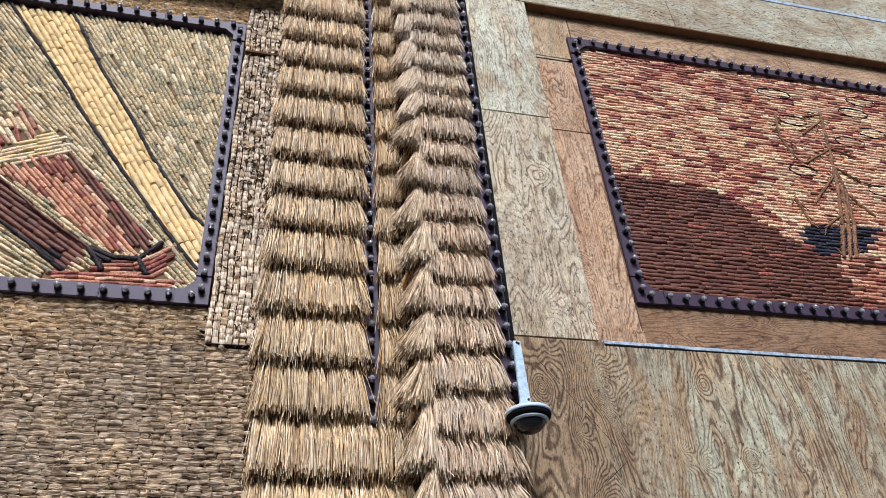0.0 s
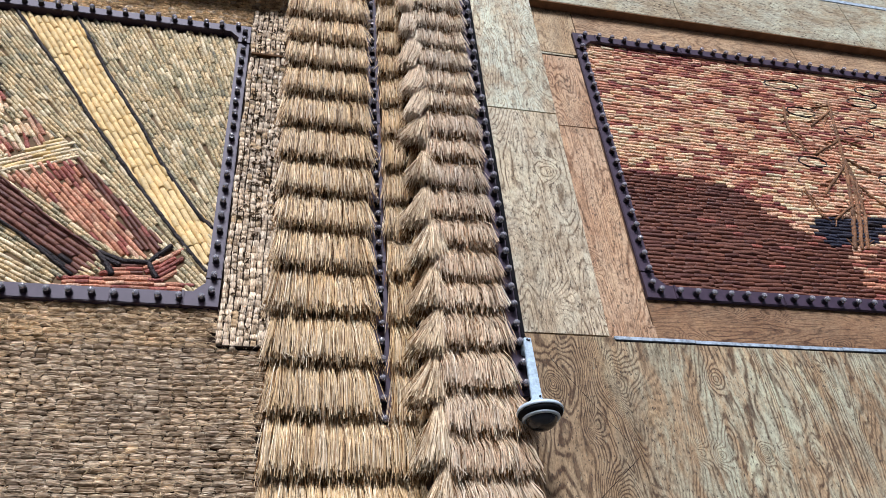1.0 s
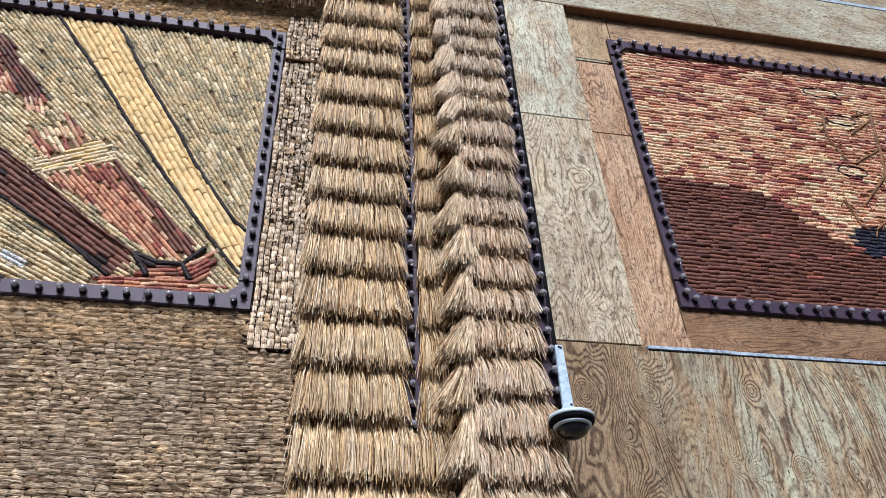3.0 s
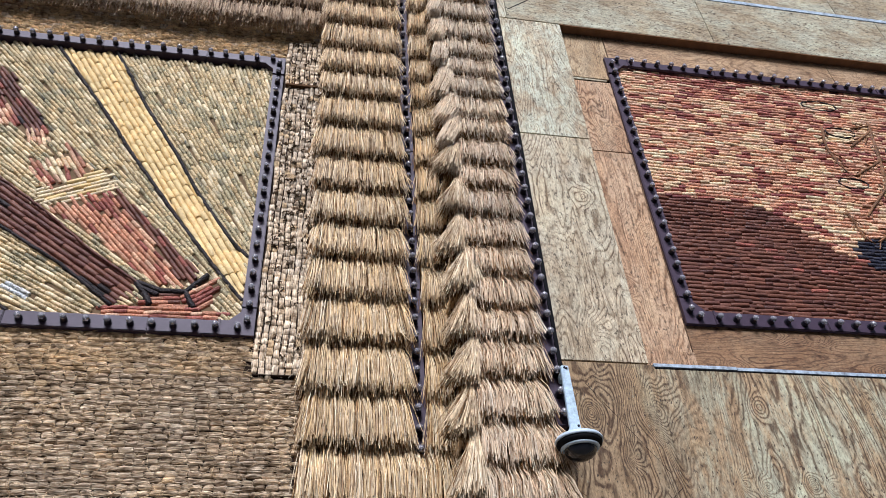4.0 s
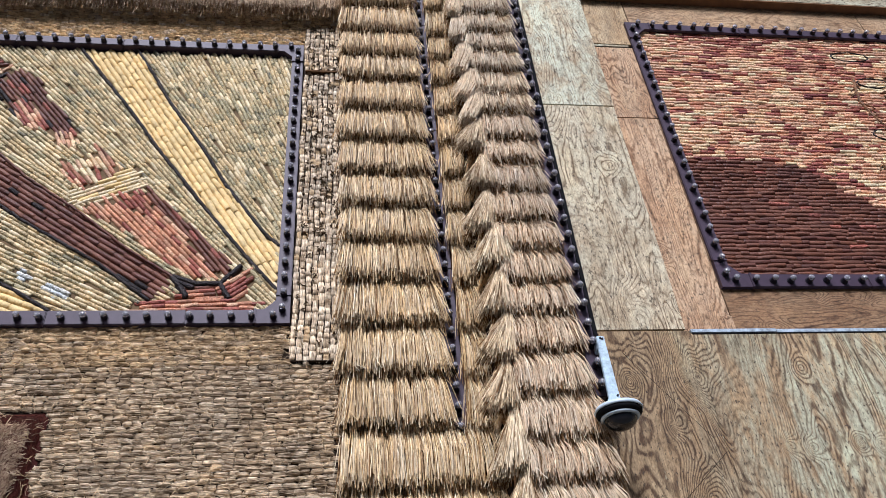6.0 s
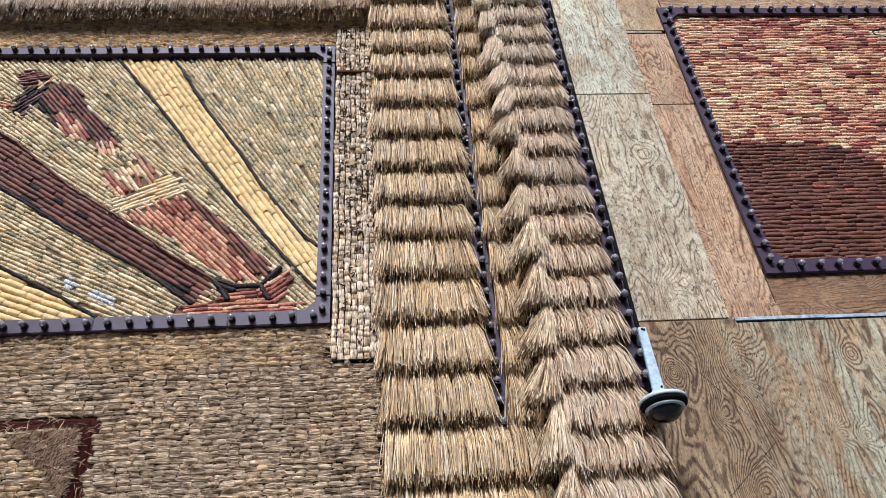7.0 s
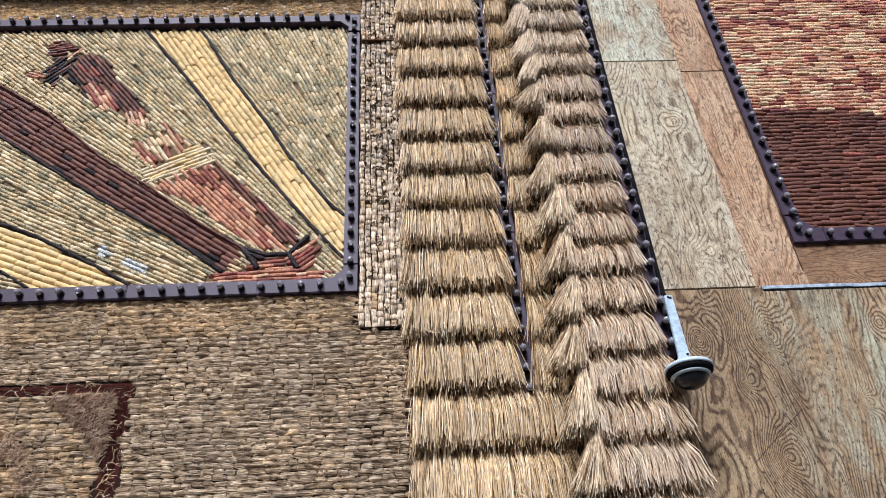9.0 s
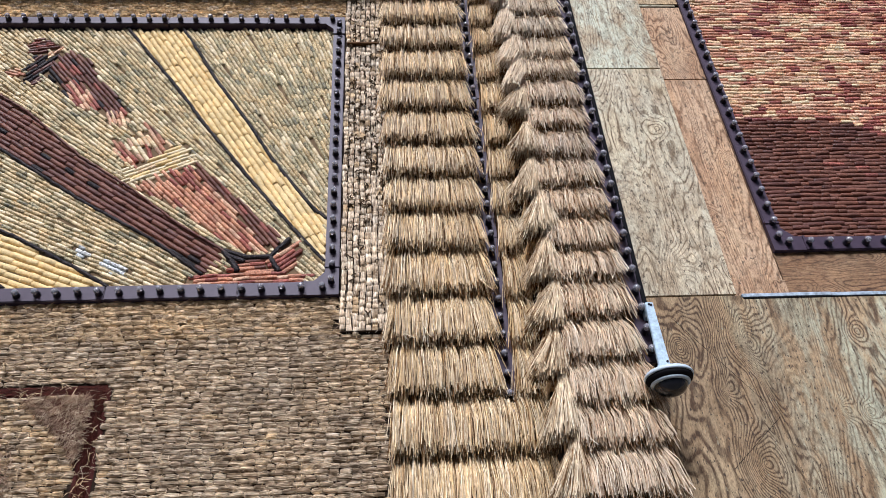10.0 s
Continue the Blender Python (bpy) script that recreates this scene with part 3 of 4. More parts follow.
# ---- lamps on frames ----
def bulb_meshes():
    bm = bmesh.new()
    bmesh.ops.create_cone(bm, cap_ends=True, segments=12, radius1=0.028, radius2=0.023, depth=0.05)
    bmesh.ops.rotate(bm, verts=bm.verts, matrix=Matrix.Rotation(radians(90), 3, "X"))
    bmesh.ops.translate(bm, verts=bm.verts, vec=(0, -0.025, 0))
    n0 = len(bm.verts)
    ring = bmesh.ops.create_cone(bm, cap_ends=True, segments=12, radius1=0.031, radius2=0.031, depth=0.008)["verts"]
    bmesh.ops.rotate(bm, verts=ring, matrix=Matrix.Rotation(radians(90), 3, "X"))
    bmesh.ops.translate(bm, verts=ring, vec=(0, -0.006, 0))
    socket = finish("socket", bm, SOCKET)
    bm = bmesh.new()
    bmesh.ops.create_uvsphere(bm, u_segments=14, v_segments=10, radius=0.0265)
    for v in bm.verts:
        if v.co.y > 0:
            v.co.y *= 1.25
    bmesh.ops.translate(bm, verts=bm.verts, vec=(0, -0.064, 0))
    return socket, finish("bulb", bm, GLASS, True)


SOCKET_MESH, BULB_MESH = bulb_meshes()


def lamp(parent, x, y, z, reach=0.8):
    """A socket with its clear bulb, standing out of a rail."""
    s = new("socket", SOCKET_MESH)
    s.parent = parent
    s.matrix_basis = pose(x + rnd.gauss(0, 0.002), y, z + rnd.gauss(0, 0.002), rnd.gauss(0, 2.5), 0, rnd.gauss(0, 2.5)) @ Matrix.Diagonal((0.95, reach, 0.95, 1))
    b = new("bulb", BULB_MESH)
    b.parent = s


def channel(bm, x0, x1, y0, y1, z0, z1):
    return box(bm, x0, x1, y0, y1, z0, z1, 0.006)


def mural_frame(label, x0, x1, z0, z1, y0, y1, w=0.128, wt=0.105, ws=0.112):
    """A rectangular metal frame of channels with corner plates, studded with bulbs."""
    f = tagged(new("mural_frame"), label, "picture frame")
    f.location = (x0, y1, z0)
    f.matrix_basis = pose(0, 0, 0)
    step = 0.1524
    c = 0.27
    for name, a in (("left_rail", (x0, x0 + ws, z0 + c, z1 - c)), ("right_rail", (x1 - ws, x1, z0 + c, z1 - c))):
        part(name, channel(bmesh.new(), a[0], a[1], y0, y1, a[2], a[3]), METAL, f)
    for name, za, zb in (("bottom_rail", z0, z0 + w), ("top_rail", z1 - wt, z1)):
        x = x0 + c
        while x < x1 - c - 0.01:
            e = min(x + 1.0, x1 - c)
            part(name, channel(bmesh.new(), x, e - 0.004, y0, y1, za, zb), METAL, f)
            x = e
    for cx, sx in ((x0, 1), (x1, -1)):
        for cz, sz in ((z0, 1), (z1, -1)):
            bm = bmesh.new()
            h = w if sz > 0 else wt
            o = ((0, 0), (c - 0.004, 0), (c - 0.004, h), (ws + 0.085, h), (ws, h + 0.085), (ws, c - 0.004), (0, c - 0.004))
            front = [bm.verts.new((cx + sx * u, y0 - 0.003, cz + sz * v)) for u, v in o]
            rear = [bm.verts.new((cx + sx * u, y1, cz + sz * v)) for u, v in o]
            bm.faces.new(front)
            bm.faces.new(rear[::-1])
            for i in range(len(o)):
                j = (i + 1) % len(o)
                bm.faces.new((front[j], front[i], rear[i], rear[j]))
            bmesh.ops.recalc_face_normals(bm, faces=bm.faces)
            plate = part("corner_plate", bm, METAL, f)
            # the plate ends in narrow raised lips over the rails
            ends = (sorted((cx, cx + sx * ws)), sorted((cz + sz * (c - 0.014), cz + sz * c))), (sorted((cx + sx * (c - 0.014), cx + sx * c)), sorted((cz, cz + sz * h)))
            for (xa, xb), (za, zb) in ends:
                part("lip", box(bmesh.new(), xa - 0.003, xb + 0.003, y0 - 0.013, y0 + 0.01, za - 0.003, zb + 0.003, 0.003), METAL, plate)
            lamp(f, cx + sx * ws * 0.5, y0, cz + sz * 0.125)
            lamp(f, cx + sx * 0.125, y0, cz + sz * h * 0.47)
    for i in range(round((z1 - z0 - 0.3) / step)):
        z = z0 + 0.115 + step * (i + 1)
        if z < z1 - 0.16:
            lamp(f, x0 + ws * 0.5, y0, z)
            lamp(f, x1 - ws * 0.5, y0, z)
    x = 0.125 + step * 1.05
    while x < x1 - x0 - 0.2:
        for z in (z0 + w * 0.45, z1 - wt * 0.5):
            lamp(f, (x1 - x) if x1 < 1 else x0 + x, y0, z)
        x += step
    return f


frame_left = mural_frame("dark plum metal frame studded with clear bulbs round a corn mural", -6.0, 0.042, 4.825, 8.245, 0.0, 0.088)
frame_right = mural_frame("dark plum metal frame studded with clear bulbs on plywood", 3.377, 8.6, 4.851, 8.285, -0.43, -0.397)


def lamp_strip(label, x0, x1, y0, y1, z0, z1, step, edge):
    s = tagged(new("lamp_strip"), label, "light strip")
    z = z0
    while z < z1:
        e = min(z + 1.6, z1)
        part("rail", channel(bmesh.new(), x0, x1, y0, y1, z, e - 0.004), METAL, s)
        z = e
    if edge:
        part("edge_trim", box(bmesh.new(), x1 + 0.001, x1 + 0.028, y0 - 0.004, y1 + 0.2, z0, z1), RUBBER, s, "black edge trim")
    z = z0 + 0.07
    while z < z1:
        lamp(s, (x0 + x1) / 2 + (0.006 if edge else 0.0), y0, z, 1.0)
        z += step
    return s


strip_mid = lamp_strip("dark plum metal strip with clear bulbs between straw courses", 1.175, 1.30, -0.20, -0.09, 3.6, 9.4, 0.1524, False)
strip_outer = lamp_strip("dark plum metal strip with clear bulbs beside plywood", 2.015, 2.104, -0.79, -0.70, 3.74, 9.4, 0.1524, True)


# ---- straw pilasters ----
tagged(slab("pilaster_core", 0.44, 1.545, -0.13, 0.085, 1.5, 9.6, BACK_DARK), "dark board core behind the broad straw courses", "pilaster", kind="structure")
# this core wears the same shade-toned straw behind the gaps
tagged(slab("pilaster_core", 1.55, 1.98, -0.70, -0.375, 1.5, 9.6, STRAW_SHADED), "narrow projecting core behind the straw courses", "pilaster", kind="structure")
pilaster_a = tagged(new("straw_pilaster"), "broad pilaster clad in tiers of golden cut straw", "straw cladding")
pilaster_b = tagged(new("straw_pilaster"), "narrow projecting pilaster clad in weathered straw tiers", "straw cladding")
eave = tagged(new("straw_eave"), "shaggy brown straw eave above the woven wall", "straw cladding")


def course(parent, material, x0, x1, z, rise, y_top, y_tip, thick, splay0, splay1, step=0.0037, layers=6, ragged=0.021, sweep=0.0, stray=0.016):
    """One tier of hanging straw: tied at the top, bellied, with a blunt rounded edge cut at the foot."""
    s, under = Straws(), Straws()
    w = x1 - x0
    bundles = max(2, round(w / 0.06))
    for layer in range(layers):
        k = layer / (layers - 1)
        n = int(w / step * (1.0 if layer < 3 else 0.85))
        for i in range(n):
            u = (i + rnd.random()) / n
            edge = 2 * u - 1
            x = x0 + u * w
            # each tier is a row of tied bundles that open towards the foot
            heart = x0 + (min(bundles - 1, int(u * bundles)) + 0.5) * w / bundles + 0.006 * math.sin(7 * z + int(u * bundles) * 2.3)
            flare = (splay1 if edge > 0 else splay0) * abs(edge) ** 2.5
            clump = 0.008 * math.sin(x * 37 + z * 11) + 0.007 * math.sin(x * 83 + z * 5) + 0.005 * math.sin(x * 171 + z)
            side = max(0.0, u - 0.35) ** 1.6
            dx = flare * (1 if edge > 0 else -1) + rnd.gauss(0, stray) + 0.75 * stray * math.cos(x * 61 + z * 3) - sweep * 0.5 * side
            top = (heart + (x - heart) * 0.62 + rnd.gauss(0, 0.004), y_top + k * 0.03 + rnd.uniform(-0.006, 0.006), z + rise * rnd.uniform(0.93, 1.05) + sweep * side)
            tip_y = y_tip + k * thick + rnd.gauss(0, 0.013) + clump * 1.3
            tip_z = z + rnd.gauss(0, ragged) + clump * 0.7 + 0.075 * (1 - k) ** 1.3 - (0.03 if k > 0.7 else 0) + sweep * side
            mid = (x + dx * 0.45 + rnd.gauss(0, 0.003), y_top + (tip_y - y_top) * 0.86 - 0.026 * (1 - k) + clump * 0.4, z + rise * rnd.uniform(0.3, 0.56) + sweep * side)
            r = rnd.uniform(0.0017, 0.0031)
            if k > 0.5:
                dx, tip_z, r = dx + rnd.gauss(0, 0.02), tip_z + rnd.gauss(0.01, 0.024), r * 0.8
            # inner stalks mostly go dark: shade under the cut foot put into colour
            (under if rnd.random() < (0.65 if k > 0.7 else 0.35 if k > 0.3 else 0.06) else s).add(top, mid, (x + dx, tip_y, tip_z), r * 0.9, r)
    for i in range(int(w * 14)):
        x = rnd.uniform(x0, x1)
        a = rnd.gauss(0, 0.45)
        q = rnd.uniform(0.1, 0.8)
        p = (x, y_tip - 0.012, z + rise * 0.5 * q + 0.03)
        s.add(p, (x + 0.04 * math.sin(a), y_tip - 0.022, p[2] - 0.05 * math.cos(a)), (x + 0.09 * math.sin(a), y_tip - 0.02 - 0.02 * rnd.random(), p[2] - 0.1 * math.cos(a)), 0.0016, 0.0016)
    ob = s.part("straw_course", material, parent)
    under.part("straw_underlayer", STRAW_SHADED, ob)
    return ob


A_TIERS = [9.0, 8.609, 8.163, 7.773, 7.406, 6.987, 6.576, 6.157, 5.776, 5.408, 5.017, 4.609, 4.198, 3.79]
for i, z in enumerate(A_TIERS):
    rise = (A_TIERS[i - 1] - z if i else 0.37) + 0.13
    course(pilaster_a, STRAW_GOLD, 0.435, 1.15, z, rise, -0.155, -0.34, 0.115, 0.045, 0.06)
    course(pilaster_a, STRAW_GOLD, 1.315, 1.56, z - 0.03, rise, -0.155, -0.32, 0.1, 0.035, 0.0, sweep=0.22 if z > 5.6 else 0.06)
for z in (3.37, 2.95, 2.53):
    course(pilaster_a, STRAW_GOLD, 0.435, 1.56, z, 0.55, -0.155, -0.34, 0.11, 0.02, 0.0)

B_TIERS = [9.05, 8.74, 8.4, 8.074, 7.755, 7.462, 7.186, 6.907, 6.596, 6.36, 6.037, 5.769, 5.474, 5.175, 4.898, 4.605, 4.349, 4.05, 3.743, 3.436, 3.17, 2.86, 2.55]


# neck x and z, then the cut foot: left x and z, right x and z
SHEAVES = [
    (1.50, 8.86, 1.40, 8.45, 1.50, 8.40), (1.51, 8.47, 1.39, 8.05, 1.49, 8.0), (1.50, 8.09, 1.39, 7.68, 1.50, 7.62),
    (1.505, 7.706, 1.39, 7.31, 1.495, 7.24), (1.536, 7.328, 1.35, 6.82, 1.49, 6.80), (1.545, 6.926, 1.353, 6.47, 1.51, 6.47), (1.564, 6.662, 1.369, 6.19, 1.525, 6.20),
    (1.545, 6.268, 1.322, 5.89, 1.545, 5.89), (1.529, 5.84, 1.375, 5.47, 1.585, 5.50), (1.531, 5.477, 1.319, 5.04, 1.50, 5.06), (1.541, 5.139, 1.345, 4.70, 1.618, 4.77),
    (1.531, 4.725, 1.336, 4.32, 1.545, 4.35), (1.541, 4.347, 1.302, 3.98, 1.525, 3.98), (1.487, 4.0, 1.278, 3.62, 1.49, 3.645), (1.486, 3.671, 1.291, 3.19, 1.50, 3.24), (1.50, 3.25, 1.30, 2.84, 1.51, 2.87)]


def corner_sheaf(parent, x, z, left, left_z, right, right_z):
    """A bundle tied at its neck on the arris, with a stub above, that hangs and spreads to a blunt brush."""
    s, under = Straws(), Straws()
    y, z = -0.805, z + 0.02
    high = z > 6.4
    neck = 0.055
    if high:
        left, right = left + 0.02, right - 0.015
    for i in range(620):
        u, d = rnd.random(), rnd.random() ** 1.3
        round_off = 0.05 * (2 * u - 1) ** 2
        foot_z = left_z + (right_z - left_z) * u + 0.045 * (1 - d) + round_off * 0.5 + rnd.gauss(0, 0.024)
        foot = (left + (right - left) * u + rnd.gauss(0, 0.018), -0.915 + 0.14 * d + round_off + rnd.gauss(0, 0.01), foot_z)
        # up the wall the bundle hangs from the arris like a mane, lower down from one tie
        low = u * rnd.uniform(0.0, 0.26) if high else rnd.random() ** 2 * 0.06
        top = (x + ((u - 0.5) * 0.1 + rnd.gauss(0, 0.012) if high else (0.35 * u + 0.65 * rnd.random() - 0.5) * neck), y - 0.012 + 0.035 * d - low * 0.12, z + rnd.uniform(-0.01, 0.02) - low)
        bend = rnd.uniform(0.3, 0.45) if high else rnd.uniform(0.42, 0.56)
        mid = (top[0] + (foot[0] - top[0]) * bend + rnd.gauss(0, 0.005), y + (foot[1] - y) * 0.62 - 0.014, (top[2] + foot_z) / 2)
        # rear stalks get the dark straw, colouring in shade on the brush's underside
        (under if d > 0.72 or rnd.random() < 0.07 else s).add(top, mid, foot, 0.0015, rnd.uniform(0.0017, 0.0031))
    for i in range(26):
        w = 0.2417 * i
        s.add((x + 0.014 * math.cos(w), y, z - 0.005), (x + 0.018 * math.cos(w), y + 0.006 * math.sin(w), z + 0.02), (x + 0.03 * math.cos(w) + rnd.gauss(0, 0.006), y + 0.02 * math.sin(w), z + 0.04 + rnd.gauss(0, 0.012)), 0.0022, 0.0026)
    ob = s.part("corner_sheaf", STRAW_GREY if high else STRAW_PALE, parent)
    under.part("straw_underlayer", STRAW_SHADED, ob)
    band = Straws()
    for h in (0.0, 0.008):
        for i in range(12):
            w = 0.5236 * i
            p = (x + 0.021 * math.cos(w), y + 0.018 * math.sin(w), z - 0.004 + h)
            q = (x + 0.021 * math.cos(w + 0.55), y + 0.018 * math.sin(w + 0.55), z - 0.004 + h)
            band.add(p, q, q, 0.0035, 0.0035)
    band.part("tie", STRAW_DULL, ob)


for spec in SHEAVES:
    corner_sheaf(pilaster_b, *spec)
for i, z in enumerate(B_TIERS):
    rise = (B_TIERS[i - 1] - z if i else 0.28) + 0.1
    right = 1.965 if z > 3.5 else 2.03
    course(pilaster_b, STRAW_GREY if z > 6.2 else STRAW_BLUSH, 1.545 if z > 5.3 else 1.52, right, z, rise, -0.715, -0.86, 0.085, 0.0, 0.07, ragged=0.017, stray=0.011)
    # returns on the left flank, deep in shade
    s = Straws()
    for j in range(640):
        y, g = rnd.uniform(-0.7, -0.2), rnd.gauss(0, 0.016)
        s.add((1.548, y, z + rise), (1.52, y + g * 0.5, z + rise * 0.45), (1.495 + rnd.gauss(0, 0.018), y + g, z + rnd.gauss(0.02, 0.02)), 0.002, 0.0026)
    s.part("flank_course", STRAW_GOLD, pilaster_b)

for x in range(8):
    x0 = 0.42 - 0.8 * (x + 1)
    course(eave, STRAW_DULL, x0, x0 + 0.8, 8.66, 0.45, -0.03, -0.18, 0.1, 0.0, 0.0, 0.0045)
    course(eave, STRAW_DULL, x0, x0 + 0.8, 9.02, 0.45, -0.03, -0.18, 0.1, 0.0, 0.0, 0.008)
slab("eave_board", -9, 0.43, -0.01, 0.089, 8.9, 9.6, BACK_DARK, eave)
bm = bmesh.new()
box(bm, -5.2, 0.42, -0.06, 0.058, 8.62, 8.89)
for v in bm.verts:
    if v.co.z < 8.7 and v.co.y < 0:
        v.co.y = 0.055
part("cove_board", bm, STRAW_SHADED, eave)


# ---- security camera on its bracket ----
def dome_camera(x, y, z):
    d = tagged(new("security_camera"), "white dome security camera hanging from a metal bracket", "camera")
    d.location = (x, y, z)
    d.scale = (0.94, 0.94, 0.94)

    def lathe(name, profile, material, label="", seg=40):
        bm = bmesh.new()
        rings = []
        for r, h in profile:
            rings.append([bm.verts.new((r * math.cos(2 * math.pi * i / seg), r * math.sin(2 * math.pi * i / seg), h)) for i in range(seg)])
        for a, b in zip(rings, rings[1:]):
            for i in range(seg):
                bm.faces.new((a[i], a[(i + 1) % seg], b[(i + 1) % seg], b[i]))
        bm.faces.new(rings[0][::-1])
        bm.faces.new(rings[-1])
        bmesh.ops.recalc_face_normals(bm, faces=bm.faces)
        return part(name, bm, material, d, label, True)

    lathe("cap", [(0.03, 0.06), (0.05, 0.056), (0.07, 0.045), (0.1, 0.033), (0.15, 0.015), (0.158, 0.0), (0.156, -0.012), (0.14, -0.014)], WHITE)
    lathe("gasket", [(0.15, -0.012), (0.147, -0.03), (0.128, -0.048), (0.11, -0.05)], RUBBER, "black rubber band")
    lathe("ring", [(0.11, -0.04), (0.126, -0.044), (0.127, -0.054), (0.118, -0.062), (0.107, -0.063), (0.107, -0.05)], WHITE)
    lathe("dome", [(0.106, -0.055)] + [(0.106 * math.cos(a), -0.058 - 0.075 * math.sin(a)) for a in (0.0, 0.25, 0.5, 0.75, 1.0, 1.2, 1.4)], SMOKE, "smoked glass dome")
    bm = bmesh.new()
    rows = []
    for h, half in ((0.04, 0.085), (0.075, 0.06), (0.105, 0.038), (0.2, 0.035), (0.4, 0.031), (0.58, 0.027)):
        rows.append([bm.verts.new((0.004 + sx * half, yy, h)) for sx, yy in ((-1, 0.02), (1, 0.02), (1, 0.05), (-1, 0.05))])
    for a, b in zip(rows, rows[1:]):
        for i in range(4):
            j = (i + 1) % 4
            bm.faces.new((a[i], a[j], b[j], b[i]))
    bm.faces.new(rows[0][::-1])
    bm.faces.new(rows[-1])
    bmesh.ops.bevel(bm, geom=list(bm.edges), offset=0.004, segments=2, affect="EDGES")
    part("bracket_arm", bm, BLUISH, d, "flat pale bluish metal arm with chipped paint")
    bm = bmesh.new()
    box(bm, -0.016, 0.02, 0.045, 0.3, 0.5, 0.56, 0.004)
    part("bracket_foot", bm, BLUISH, d)
    for xx, zz in ((0.0, 0.562), (0.014, 0.556), (0.026, 0.12)):
        bm = bmesh.new()
        bmesh.ops.create_cone(bm, cap_ends=True, segments=10, radius1=0.009, radius2=0.007, depth=0.008)
        bmesh.ops.rotate(bm, verts=bm.verts, matrix=Matrix.Rotation(radians(90), 3, "X"))
        bmesh.ops.translate(bm, verts=bm.verts, vec=(xx, 0.017, zz))
        part("bolt", bm, SOCKET, d)
    return d


dome_camera(2.098, -0.92, 3.575)


# ---- corn mural with rays ----
mural_left = tagged(slab("corn_mural", -5.9, -0.07, 0.075, 0.0885, 4.94, 8.12, HUSK), "mural of halved corn ears, golden rays on pale ground", "mural")
BAND_L = [(-2.14, 8.14), (-1.8, 7.64), (-1.49, 7.19), (-1.2, 6.73), (-0.97, 6.4), (-0.66, 5.95), (-0.3, 5.46), (-0.08, 5.18)]
BAND_R = [(-1.6, 8.14), (-1.38, 7.75), (-1.19, 7.38), (-0.98, 7.03), (-0.81, 6.75), (-0.58, 6.32), (-0.33, 5.94), (-0.2, 5.75), (-0.08, 5.63)]
GOLD_TOP = [(-4.6, 6.35), (-2.9, 5.64), (-2.6, 5.51), (-2.21, 5.28), (-1.96, 5.13), (-1.74, 4.98)]
GOLD_LOW = [(-4.6, 6.0), (-2.76, 5.15), (-2.52, 4.99)]
STRIPE_TOP = [(-5.8, 9.2), (-3.38, 7.34), (-2.82, 6.93), (-2.23, 6.36), (-1.73, 5.98), (-1.29, 5.59), (-0.87, 5.29)]
STRIPE_LOW = [(-5.8, 8.3), (-3.18, 6.65), (-2.66, 6.26), (-2.08, 5.83), (-1.48, 5.44), (-1.04, 5.08)]
SHAPES = []


def shape(name, outline, angle, length, width, mixture):
    """A patch of the mural: its outline, the lie and size of its ears and their tones."""
    SHAPES.append((name, outline, angle, length, width, mixture))


shape("pale", [(-2.08, 5.38), (-1.99, 5.39), (-1.95, 5.3), (-2.05, 5.27)], 150, 0.07, 0.04, [("pale", 1)])
shape("pale", [(-1.83, 5.21), (-1.77, 5.25), (-1.6, 5.13), (-1.62, 5.08), (-1.79, 5.13)], 152, 0.07, 0.04, [("pale", 1), ("cream", 0.4)])
shape("base", [(-1.15, 5.06), (-0.71, 5.1), (-0.2, 5.08), (-0.26, 4.9), (-1.15, 4.92)], 2, 0.12, 0.04, [("orange", 4), ("red", 2), ("rose", 1.2)])
shape("wedge", [(-0.54, 5.2), (-0.32, 5.42), (-0.27, 5.32), (-0.3, 5.07), (-0.45, 5.07)], 38, 0.13, 0.042, [("orange", 3), ("red", 2.4), ("rose", 0.8)])
shape("wedge_back", [(-0.9, 5.27), (-0.57, 5.24), (-0.46, 5.08), (-0.8, 5.08)], 4, 0.11, 0.04, [("red", 4), ("orange", 1.5), ("brown", 1)])
shape("cream", [(-1.89, 6.27), (-1.76, 6.21), (-1.47, 6.46), (-1.34, 6.51), (-1.27, 6.39), (-1.29, 6.25), (-1.55, 6.1), (-1.83, 6.07)], 27, 0.15, 0.042, [("cream", 5), ("gold", 0.8), ("peach", 0.4)])
shape("dark_wedge", [(-1.27, 6.34), (-1.1, 6.15), (-0.77, 5.8), (-0.44, 5.45), (-0.48, 5.32), (-0.6, 5.37), (-0.9, 5.83), (-1.16, 6.08)], 127, 0.14, 0.038, [("brown", 5), ("red", 0.7), ("maroon", 1.6)])
shape("red_top", [(-1.45, 6.14), (-1.29, 6.24), (-1.18, 6.14), (-1.12, 5.98), (-1.2, 5.93), (-1.36, 6.06)], 128, 0.12, 0.038, [("red", 4), ("orange", 2), ("brown", 1)])
shape("red_wedge", [(-1.72, 6.04), (-1.29, 6.24), (-1.1, 6.09), (-0.49, 5.42), (-0.56, 5.28), (-0.7, 5.3), (-0.9, 5.41), (-1.38, 5.81), (-1.63, 5.94)], 132, 0.13, 0.038, [("salmon", 5), ("orange", 3.2), ("rose", 1.4), ("red", 0.7)])
shape("splash", [(-1.79, 6.8), (-1.7, 6.78), (-1.5, 6.5), (-1.56, 6.44), (-1.68, 6.58)], 122, 0.12, 0.04, [("orange", 3), ("rose", 2), ("brown", 0.6)])
